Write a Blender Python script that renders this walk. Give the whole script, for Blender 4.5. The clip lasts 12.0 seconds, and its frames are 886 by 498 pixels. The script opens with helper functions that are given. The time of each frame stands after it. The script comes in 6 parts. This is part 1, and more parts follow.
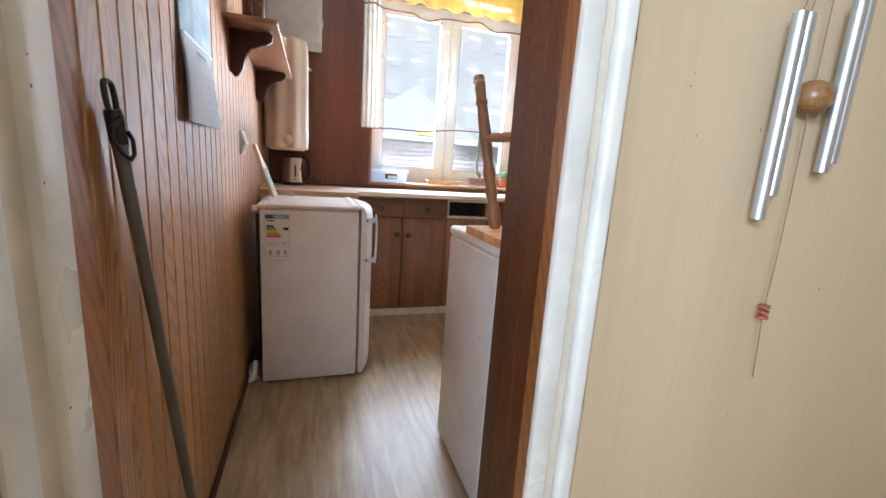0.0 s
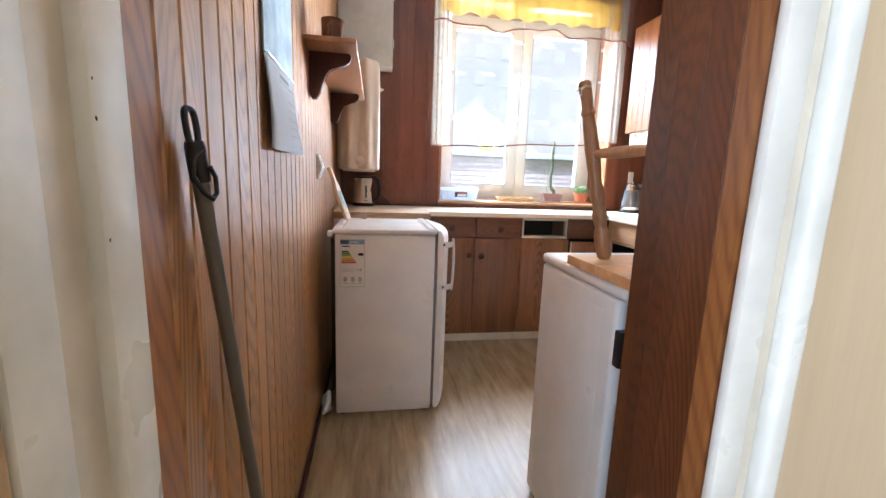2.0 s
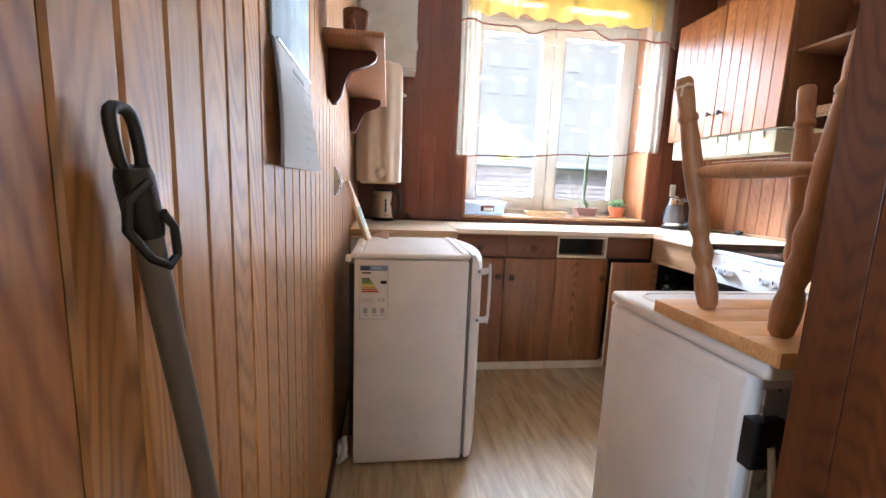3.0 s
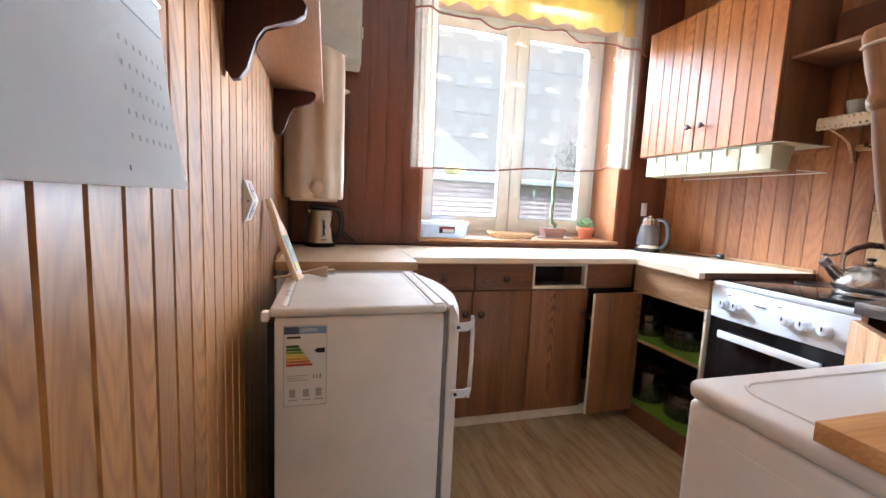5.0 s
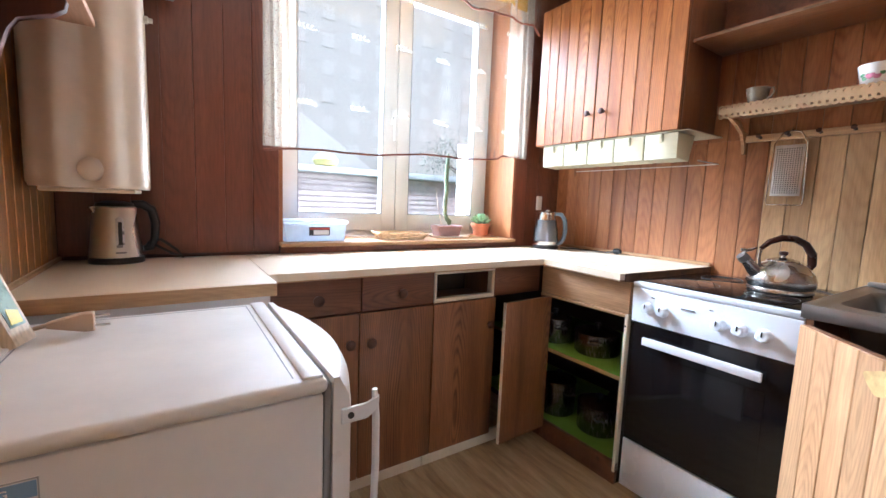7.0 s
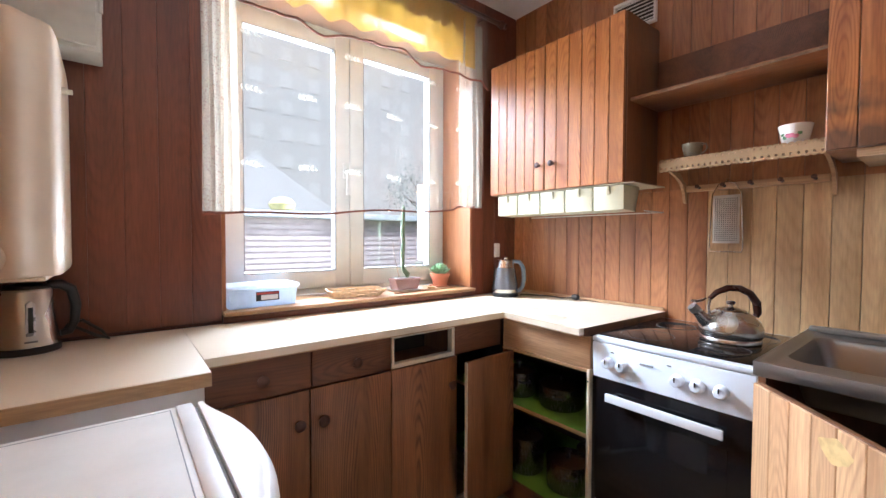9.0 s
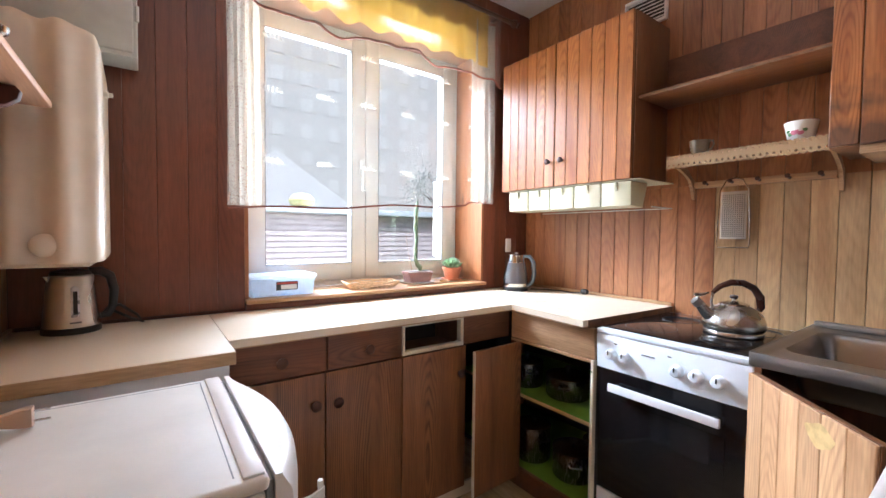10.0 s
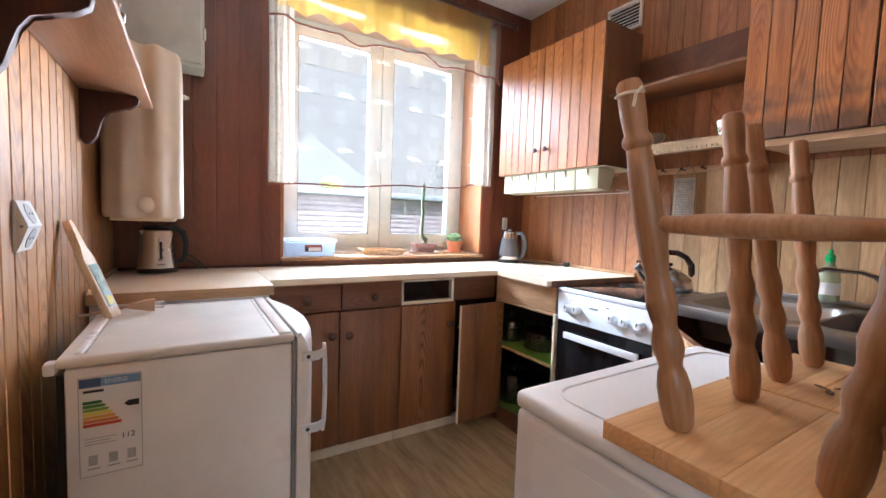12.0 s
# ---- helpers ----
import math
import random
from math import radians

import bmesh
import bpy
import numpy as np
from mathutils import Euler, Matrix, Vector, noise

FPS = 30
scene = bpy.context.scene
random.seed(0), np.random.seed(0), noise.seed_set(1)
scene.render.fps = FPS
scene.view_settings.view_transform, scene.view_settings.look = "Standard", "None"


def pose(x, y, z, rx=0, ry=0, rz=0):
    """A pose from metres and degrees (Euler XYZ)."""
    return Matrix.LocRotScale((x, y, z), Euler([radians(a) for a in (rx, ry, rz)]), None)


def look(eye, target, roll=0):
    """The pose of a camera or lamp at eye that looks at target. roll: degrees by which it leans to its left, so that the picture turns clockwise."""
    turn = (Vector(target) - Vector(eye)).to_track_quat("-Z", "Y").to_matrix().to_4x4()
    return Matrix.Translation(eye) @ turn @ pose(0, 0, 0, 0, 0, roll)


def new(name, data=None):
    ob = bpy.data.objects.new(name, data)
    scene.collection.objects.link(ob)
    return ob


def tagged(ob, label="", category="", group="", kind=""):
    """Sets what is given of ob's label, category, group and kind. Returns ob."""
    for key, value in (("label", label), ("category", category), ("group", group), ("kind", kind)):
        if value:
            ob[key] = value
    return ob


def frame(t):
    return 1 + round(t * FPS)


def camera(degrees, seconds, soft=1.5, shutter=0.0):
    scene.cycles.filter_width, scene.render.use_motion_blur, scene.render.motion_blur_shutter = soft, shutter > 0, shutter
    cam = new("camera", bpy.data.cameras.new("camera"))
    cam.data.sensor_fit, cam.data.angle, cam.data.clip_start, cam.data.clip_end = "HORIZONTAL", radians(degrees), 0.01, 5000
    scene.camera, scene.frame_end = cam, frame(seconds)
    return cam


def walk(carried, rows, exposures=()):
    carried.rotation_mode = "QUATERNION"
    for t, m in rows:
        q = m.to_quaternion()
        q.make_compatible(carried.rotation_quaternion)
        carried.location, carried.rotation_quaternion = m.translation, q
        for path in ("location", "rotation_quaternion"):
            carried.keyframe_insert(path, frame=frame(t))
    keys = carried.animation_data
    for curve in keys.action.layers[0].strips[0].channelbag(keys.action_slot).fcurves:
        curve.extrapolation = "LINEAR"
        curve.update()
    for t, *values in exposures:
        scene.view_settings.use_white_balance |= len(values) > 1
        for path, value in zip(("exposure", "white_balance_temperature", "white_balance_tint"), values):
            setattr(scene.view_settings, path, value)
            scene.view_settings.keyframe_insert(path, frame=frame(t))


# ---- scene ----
cam = camera(94.5, 12.0)
PATH = [
    (0, (-0.063, 2.866, 1.048), (0.542, 4.733, 0.662), 3.8),
    (0.5, (-0.049, 2.86, 1.048), (0.395, 4.778, 0.695), 2.6),
    (1, (-0.058, 2.883, 1.057), (0.392, 4.798, 0.698), 2.1),
    (1.5, (-0.069, 2.932, 1.056), (0.335, 4.857, 0.693), 2.3),
    (2, (-0.122, 3.044, 1.066), (0.209, 4.988, 0.731), 2.1),
    (2.5, (-0.167, 3.185, 1.077), (0.12, 5.14, 0.767), 2.1),
    (2.7, (-0.175, 3.232, 1.085), (0.098, 5.189, 0.778), 2.3),
    (4.3, (-0.121, 3.595, 1.115), (0.221, 5.551, 0.872), 2.4),
    (4.5, (-0.139, 3.647, 1.11), (0.257, 5.594, 0.876), 2.5),
    (5, (-0.167, 3.758, 1.116), (0.381, 5.668, 0.893), 2.6),
    (5.5, (-0.152, 3.852, 1.098), (0.561, 5.709, 0.884), 2.7),
    (6, (-0.109, 3.994, 1.104), (0.759, 5.783, 0.89), 2.7),
    (6.5, (-0.075, 4.122, 1.105), (0.92, 5.843, 0.882), 2.5),
    (7, (-0.037, 4.218, 1.105), (1.06, 5.876, 0.886), 2.3),
    (7.2, (-0.024, 4.247, 1.111), (1.106, 5.882, 0.891), 2.3),
    (8.8, (0.013, 4.252, 1.198), (1.26, 5.815, 1.138), 0.2),
    (9, (0.023, 4.241, 1.21), (1.261, 5.81, 1.154), 0.2),
    (9.5, (0.025, 4.215, 1.21), (1.238, 5.804, 1.162), 0.2),
    (10, (0.005, 4.167, 1.197), (1.176, 5.787, 1.126), 0.6),
    (10.5, (-0.032, 4.078, 1.167), (1.087, 5.732, 1.062), 1.1),
    (11, (-0.089, 3.933, 1.13), (0.989, 5.612, 0.996), 1.5),
    (11.5, (-0.11, 3.843, 1.135), (0.924, 5.547, 0.977), 2.0),
    (12, (-0.075, 3.743, 1.139), (0.977, 5.438, 1.001), 2.0),
]
walk(cam, [(t, look(eye, target, roll)) for t, eye, target, roll in PATH], [(0.0, 0.06, 5100, 4), (2.5, 0.24, 5150, 5), (4.5, 0.04, 5350, 6), (7.0, 0.0, 5150, 6.5), (9.5, -0.17, 5300, 7.5), (12.0, 0.02, 5200, 6)])

# ---- world, sun, large lights ----
world = bpy.data.worlds.new("sky")
world.use_nodes = True
scene.world = world
sky = world.node_tree.nodes.new("ShaderNodeTexSky")
sky.sky_type, sky.sun_disc = "NISHITA", False
sky.sun_elevation, sky.sun_rotation = radians(53), radians(175)
world.node_tree.links.new(sky.outputs[0], world.node_tree.nodes["Background"].inputs[0])
world.node_tree.nodes["Background"].inputs[1].default_value = 0.15
sun = new("sun", bpy.data.lights.new("sun", "SUN"))
sun.data.energy, sun.data.angle, sun.data.color = 4.2, radians(0.5), (1.0, 0.95, 0.87)
sun.matrix_world = look((0, 0, 10), (0.6, 7.5, 0))


def area_lamp(name, eye, target, w, h, watts, colour):
    ob = new(name, bpy.data.lights.new(name, "AREA"))
    ob.data.shape, ob.data.size, ob.data.size_y = "RECTANGLE", w, h
    ob.data.energy, ob.data.color = watts, colour
    ob.matrix_world = look(eye, target)
    return ob


# lamps out of view stand in for the kitchen window's daylight; last is the hall window behind
area_lamp("window_daylight_above", (1.0, 7.6, 3.6), (0.9, 5.6, 1.0), 2.4, 1.3, 30, (0.95, 0.98, 1.0))
area_lamp("window_daylight_east", (4.25, 9.3, 1.45), (-0.2, 4.4, 1.35), 1.2, 1.2, 640, (1.0, 0.98, 0.95))
# added fill strip under sill height, brightens the upper left wall
area_lamp("window_fill_low", (2.1, 8.6, 0.75), (0.2, 4.1, 1.7), 3.6, 0.16, 1350, (1.0, 0.965, 0.91))
area_lamp("window_daylight_west", (-0.1, 8.6, 3.3), (1.9, 4.3, 0.9), 1.0, 1.4, 680, (0.97, 0.98, 1.0))
area_lamp("window_daylight_north", (1.4, 9.3, 4.5), (0.3, 5.2, 0.8), 3.2, 1.6, 700, (0.97, 0.98, 1.0))
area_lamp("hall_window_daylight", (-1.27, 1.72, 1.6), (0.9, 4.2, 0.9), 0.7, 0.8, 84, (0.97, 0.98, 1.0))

# ---- materials ----


def nodes(name):
    m = bpy.data.materials.new(name)
    m.use_nodes = True
    nt = m.node_tree
    return m, nt, nt.nodes["Principled BSDF"]


def ramp(nt, fac, stops):
    r = nt.nodes.new("ShaderNodeValToRGB")
    el = r.color_ramp.elements
    el[0].position, el[0].color = stops[0][0], (*stops[0][1], 1)
    el[1].position, el[1].color = stops[-1][0], (*stops[-1][1], 1)
    for p, c in stops[1:-1]:
        e = el.new(p)
        e.color = (*c, 1)
    nt.links.new(fac, r.inputs[0])
    return r.outputs[0]


def coords(nt, scale, shuffle=True):
    tc = nt.nodes.new("ShaderNodeTexCoord")
    mp = nt.nodes.new("ShaderNodeMapping")
    mp.inputs["Scale"].default_value = scale
    out = tc.outputs["Object"]
    if shuffle:
        oi = nt.nodes.new("ShaderNodeObjectInfo")
        mul = nt.nodes.new("ShaderNodeMath")
        mul.operation = "MULTIPLY"
        mul.inputs[1].default_value = 37.0
        nt.links.new(oi.outputs["Random"], mul.inputs[0])
        add = nt.nodes.new("ShaderNodeVectorMath")
        nt.links.new(out, add.inputs[0])
        nt.links.new(mul.outputs[0], add.inputs[1])
        out = add.outputs[0]
    nt.links.new(out, mp.inputs["Vector"])
    return mp.outputs[0]


def noise_tex(nt, vec, scale, detail=4, rough=0.55, distort=0.0):
    n = nt.nodes.new("ShaderNodeTexNoise")
    n.inputs["Scale"].default_value, n.inputs["Detail"].default_value = scale, detail
    n.inputs["Roughness"].default_value, n.inputs["Distortion"].default_value = rough, distort
    nt.links.new(vec, n.inputs["Vector"])
    return n.outputs["Fac"]


def mixc(nt, fac, a, b, mode="MIX"):
    m = nt.nodes.new("ShaderNodeMix")
    m.data_type, m.blend_type = "RGBA", mode
    for sock, v in ((m.inputs[0], fac), (m.inputs[6], a), (m.inputs[7], b)):
        if isinstance(v, (float, int)):
            sock.default_value = v
        elif isinstance(v, tuple):
            sock.default_value = (*v, 1)
        else:
            nt.links.new(v, sock)
    return m.outputs[2]


def bump(nt, bsdf, height, strength=0.15, dist=0.002):
    b = nt.nodes.new("ShaderNodeBump")
    b.inputs["Strength"].default_value, b.inputs["Distance"].default_value = strength, dist
    nt.links.new(height, b.inputs["Height"])
    nt.links.new(b.outputs[0], bsdf.inputs["Normal"])


def wood(name, light, dark, along="z", rough=0.35, vary=0.25, figure=0.6, coat=0.0, rings=46.0, zlo=-0.035, zhi=0.035, streak=0.75, scorch=False, knots=0.8):
    """Varnished softwood: long grain, cathedral figure, tone varied piece by piece."""
    m, nt, b = nodes(name)
    k = {"x": (0, 1, 2), "y": (1, 0, 2), "z": (2, 0, 1)}[along]
    sc = [1.0, 1.0, 1.0]
    sc[k[0]] = 0.07
    vec = coords(nt, tuple(sc))
    fine = noise_tex(nt, vec, 160, 5, 0.6)
    broad = noise_tex(nt, vec, 16, 3, 0.5, 0.6)
    wv = nt.nodes.new("ShaderNodeTexWave")
    wv.wave_type, wv.rings_direction = "RINGS", "SPHERICAL"
    wv.inputs["Scale"].default_value, wv.inputs["Distortion"].default_value = rings, 11.0
    wv.inputs["Detail"].default_value, wv.inputs["Detail Scale"].default_value = 3.0, 0.35
    tc = nt.nodes.new("ShaderNodeTexCoord")
    oi0 = nt.nodes.new("ShaderNodeObjectInfo")
    mp = nt.nodes.new("ShaderNodeMapping")
    mp.inputs["Scale"].default_value = tuple(0.13 if i == k[0] else 1.0 for i in range(3))
    sh = nt.nodes.new("ShaderNodeMath")
    sh.operation = "MULTIPLY_ADD"
    sh.inputs[1].default_value, sh.inputs[2].default_value = 0.10, -0.05
    nt.links.new(oi0.outputs["Random"], sh.inputs[0])
    wrap = nt.nodes.new("ShaderNodeMath")
    wrap.operation = "MULTIPLY"
    wrap.inputs[1].default_value = 17.0
    nt.links.new(oi0.outputs["Random"], wrap.inputs[0])
    frac = nt.nodes.new("ShaderNodeMath")
    frac.operation = "FRACT"
    nt.links.new(wrap.outputs[0], frac.inputs[0])
    sl = nt.nodes.new("ShaderNodeMath")
    sl.operation = "MULTIPLY_ADD"
    sl.inputs[1].default_value, sl.inputs[2].default_value = zhi - zlo, zlo
    nt.links.new(frac.outputs[0], sl.inputs[0])
    cv = nt.nodes.new("ShaderNodeCombineXYZ")
    for i in range(3):
        nt.links.new(sl.outputs[0] if i == k[0] else sh.outputs[0], cv.inputs[i])
    nt.links.new(tc.outputs["Object"], mp.inputs["Vector"])
    av = nt.nodes.new("ShaderNodeVectorMath")
    nt.links.new(mp.outputs[0], av.inputs[0])
    nt.links.new(cv.outputs[0], av.inputs[1])
    nt.links.new(av.outputs[0], wv.inputs["Vector"])
    mid = tuple((a + c) / 2 for a, c in zip(light, dark))
    c1 = ramp(nt, broad, [(0.32, dark), (0.5, mid), (0.68, light)])
    c2 = ramp(nt, wv.outputs["Fac"], [(0.0, tuple(c * 0.85 for c in dark)), (0.3, mid), (0.75, light)])
    patch = noise_tex(nt, vec, 11, 2)
    where = nt.nodes.new("ShaderNodeMapRange")
    where.inputs["From Min"].default_value, where.inputs["From Max"].default_value = 0.35, 0.68
    where.inputs["To Max"].default_value = min(1.0, figure * 1.5)
    nt.links.new(patch, where.inputs["Value"])
    col = mixc(nt, where.outputs[0], c1, c2)
    # knots
    kv = coords(nt, tuple(0.32 if i == k[0] else 1.0 for i in range(3)))
    vor = nt.nodes.new("ShaderNodeTexVoronoi")
    vor.inputs["Scale"].default_value = 5.5
    nt.links.new(kv, vor.inputs["Vector"])
    kn = nt.nodes.new("ShaderNodeMapRange")
    kn.inputs["From Min"].default_value, kn.inputs["From Max"].default_value = 0.085, 0.03
    kn.inputs["To Max"].default_value = knots
    nt.links.new(vor.outputs["Distance"], kn.inputs["Value"])
    col = mixc(nt, kn.outputs[0], col, tuple(c * 0.45 for c in dark))
    f2 = ramp(nt, fine, [(0.3, (0.72, 0.68, 0.64)), (0.62, (1.08, 1.07, 1.05))])
    col = mixc(nt, streak, col, f2, "MULTIPLY")
    oi = nt.nodes.new("ShaderNodeObjectInfo")
    tone = ramp(nt, oi.outputs["Random"], [(0.0, (1 - vary,) * 3), (1.0, (1 + vary, 1 + vary * 0.9, 1 + vary * 0.75))])
    col = mixc(nt, 1.0, col, tone, "MULTIPLY")
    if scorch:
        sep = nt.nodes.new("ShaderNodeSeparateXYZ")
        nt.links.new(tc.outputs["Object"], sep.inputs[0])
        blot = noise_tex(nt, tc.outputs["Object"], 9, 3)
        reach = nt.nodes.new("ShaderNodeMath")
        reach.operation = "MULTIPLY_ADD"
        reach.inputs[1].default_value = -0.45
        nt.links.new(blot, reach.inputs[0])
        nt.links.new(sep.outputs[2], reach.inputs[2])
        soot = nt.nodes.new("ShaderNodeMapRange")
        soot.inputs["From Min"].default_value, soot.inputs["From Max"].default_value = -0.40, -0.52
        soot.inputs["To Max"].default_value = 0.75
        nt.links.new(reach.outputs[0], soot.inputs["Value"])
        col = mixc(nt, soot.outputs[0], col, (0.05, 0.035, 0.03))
    nt.links.new(col, b.inputs["Base Color"])
    r = ramp(nt, broad, [(0.3, (rough - 0.06,) * 3), (0.7, (rough + 0.1,) * 3)])
    nt.links.new(r, b.inputs["Roughness"])
    b.inputs["Coat Weight"].default_value = coat
    b.inputs["Coat Roughness"].default_value = 0.27
    bump(nt, b, fine, 0.12, 0.001)
    return m


def paint(name, colour, rough=0.4, dirt=0.08, metal=0.0, scale=6.0, grain=0.08, spec=0.5):
    """A painted, plastic or metal surface with faint stains and unevenness."""
    m, nt, b = nodes(name)
    vec = coords(nt, (1, 1, 1))
    big = noise_tex(nt, vec, scale, 4, 0.6)
    small = noise_tex(nt, vec, 140, 3, 0.6)
    low = tuple(c * (1 - dirt * 2.2) for c in colour)
    high = tuple(min(1.0, c * (1 + dirt * 0.5)) for c in colour)
    col = ramp(nt, big, [(0.3, low), (0.6, high)])
    nt.links.new(col, b.inputs["Base Color"])
    nt.links.new(ramp(nt, big, [(0.3, (min(1, rough + 0.1),) * 3), (0.7, (max(0.03, rough - 0.06),) * 3)]), b.inputs["Roughness"])
    b.inputs["Metallic"].default_value = metal
    b.inputs["Specular IOR Level"].default_value = spec
    bump(nt, b, small, grain, 0.0006)
    return m


def glass(name, colour=(1, 1, 1), rough=0.0):
    m, nt, b = nodes(name)
    b.inputs["Base Color"].default_value = (*colour, 1)
    b.inputs["Transmission Weight"].default_value = 1.0
    b.inputs["Roughness"].default_value, b.inputs["IOR"].default_value = rough, 1.45
    return m


def cloth(name, colour, clear, seed_scale=220.0, through_light=0.55):
    """Thin woven voile: part see-through, part scattering on both sides."""
    m, nt, b = nodes(name)
    out = nt.nodes["Material Output"]
    vec = coords(nt, (1, 1, 1), False)
    weave = noise_tex(nt, vec, seed_scale, 2)
    folds = noise_tex(nt, vec, 5, 3)
    dif = nt.nodes.new("ShaderNodeBsdfDiffuse")
    tra = nt.nodes.new("ShaderNodeBsdfTranslucent")
    see = nt.nodes.new("ShaderNodeBsdfTransparent")
    for n in (dif, tra):
        n.inputs[0].default_value = (*colour, 1)
    a = nt.nodes.new("ShaderNodeMixShader")
    a.inputs[0].default_value = through_light
    nt.links.new(dif.outputs[0], a.inputs[1])
    nt.links.new(tra.outputs[0], a.inputs[2])
    c = nt.nodes.new("ShaderNodeMixShader")
    f = nt.nodes.new("ShaderNodeMath")
    f.operation = "MULTIPLY_ADD"
    f.inputs[1].default_value, f.inputs[2].default_value = 0.10, clear - 0.05
    nt.links.new(folds, f.inputs[0])
    f2 = nt.nodes.new("ShaderNodeMath")
    f2.operation = "MULTIPLY_ADD"
    f2.inputs[1].default_value = 0.2
    nt.links.new(weave, f2.inputs[0])
    nt.links.new(f.outputs[0], f2.inputs[2])
    nt.links.new(f2.outputs[0], c.inputs[0])
    nt.links.new(a.outputs[0], c.inputs[1])
    nt.links.new(see.outputs[0], c.inputs[2])
    nt.links.new(c.outputs[0], out.inputs["Surface"])
    return m


def vinyl(name):
    m, nt, b = nodes(name)
    vec = coords(nt, (1.0, 0.12, 1.0), False)
    streak = noise_tex(nt, vec, 28, 4, 0.6, 0.4)
    fine = noise_tex(nt, vec, 120, 3, 0.6)
    wide = noise_tex(nt, coords(nt, (1, 1, 1), False), 2.2, 4, 0.6)
    col = ramp(nt, streak, [(0.3, (0.225, 0.145, 0.07)), (0.5, (0.34, 0.238, 0.122)), (0.72, (0.45, 0.332, 0.19))])
    col = mixc(nt, 0.5, col, ramp(nt, fine, [(0.3, (0.8, 0.8, 0.78)), (0.65, (1.08, 1.08, 1.08))]), "MULTIPLY")
    col = mixc(nt, 0.6, col, ramp(nt, wide, [(0.3, (0.8, 0.78, 0.75)), (0.65, (1.06, 1.06, 1.06))]), "MULTIPLY")
    nt.links.new(col, b.inputs["Base Color"])
    nt.links.new(ramp(nt, wide, [(0.3, (0.46,) * 3), (0.7, (0.33,) * 3)]), b.inputs["Roughness"])
    bump(nt, b, fine, 0.1, 0.0006)
    return m


def brushed(name, colour, rough=0.22):
    m, nt, b = nodes(name)
    vec = coords(nt, (1, 1, 0.05))
    f = noise_tex(nt, vec, 620, 2)
    nt.links.new(ramp(nt, f, [(0.3, tuple(c * 0.93 for c in colour)), (0.7, colour)]), b.inputs["Base Color"])
    nt.links.new(ramp(nt, f, [(0.3, (rough * 0.9,) * 3), (0.7, (rough * 1.15,) * 3)]), b.inputs["Roughness"])
    b.inputs["Metallic"].default_value = 1.0
    return m


PINE = wood("pine_cladding", (0.52, 0.25, 0.07), (0.255, 0.097, 0.022), "z", 0.36, 0.15, 0.45, 0.8, 44, -0.34, 0.0, 0.6)
REDWOOD = wood("red_stained_cladding", (0.175, 0.053, 0.026), (0.11, 0.03, 0.014), "z", 0.34, 0.13, 0.22, 0.15, 34, -0.34, 0.0)
BROWNBOARD = wood("brown_cladding", (0.40, 0.175, 0.068), (0.235, 0.088, 0.031), "z", 0.36, 0.14, 0.3, 0.1, 34, -0.34, 0.0)
PALEBOARD = wood("pale_cladding", (0.53, 0.355, 0.18), (0.385, 0.228, 0.102), "z", 0.4, 0.12, 0.25, 0.05, 34, -0.34, 0.0)
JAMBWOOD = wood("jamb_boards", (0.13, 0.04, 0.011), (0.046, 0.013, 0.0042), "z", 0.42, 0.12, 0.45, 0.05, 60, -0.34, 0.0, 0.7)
EDGEPINE = wood("edge_board_pine", (0.36, 0.15, 0.042), (0.19, 0.066, 0.018), "z", 0.4, 0.1, 0.5, 0.2, 34, -0.34, 0.0)
DOORPINE = wood("cabinet_door_pine", (0.285, 0.122, 0.044), (0.098, 0.034, 0.012), "z", 0.4, 0.1, 0.75)
DRAWERPINE = wood("drawer_pine", (0.195, 0.078, 0.034), (0.095, 0.034, 0.015), "x", 0.42, 0.12, 0.5)
ORANGEPINE = wood("wall_cabinet_pine", (0.46, 0.182, 0.046), (0.25, 0.078, 0.018), "z", 0.36, 0.12, 0.4, 0.25)
SHELFBROWN = wood("shelf_brown", (0.34, 0.15, 0.06), (0.22, 0.088, 0.034), "y", 0.45, 0.08, 0.2)
SIDEBROWN = wood("cabinet_side_brown", (0.21, 0.092, 0.036), (0.125, 0.05, 0.02), "z", 0.45, 0.08, 0.2)
RAWPINE = wood("raw_pine", (0.56, 0.355, 0.19), (0.39, 0.205, 0.098), "z", 0.42, 0.12, 0.42)
RAILPINE = wood("rail_pine", (0.56, 0.37, 0.2), (0.38, 0.22, 0.11), "y", 0.5, 0.1, 0.3)
LEGWOOD = wood("turned_beech", (0.42, 0.23, 0.11), (0.30, 0.15, 0.065), "z", 0.38, 0.08, 0.25)
SEATWOOD = wood("seat_planks", (0.70, 0.41, 0.18), (0.55, 0.285, 0.11), "x", 0.33, 0.1, 0.3, streak=0.5)
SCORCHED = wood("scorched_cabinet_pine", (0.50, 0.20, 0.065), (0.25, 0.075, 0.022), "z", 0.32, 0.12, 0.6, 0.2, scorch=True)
DARKWOOD = wood("dark_bracket_wood", (0.075, 0.02, 0.012), (0.035, 0.009, 0.006), "z", 0.72, 0.1, 0.3)
SHELFWOOD = wood("shelf_board_wood", (0.36, 0.19, 0.10), (0.25, 0.12, 0.06), "y", 0.4, 0.08, 0.25)
SILLWOOD = wood("sill_wood", (0.52, 0.31, 0.15), (0.33, 0.17, 0.07), "x", 0.4, 0.1, 0.3)
WORKTOP = paint("worktop_laminate", (0.80, 0.685, 0.525), 0.3, 0.008, scale=1.2, grain=0.02)
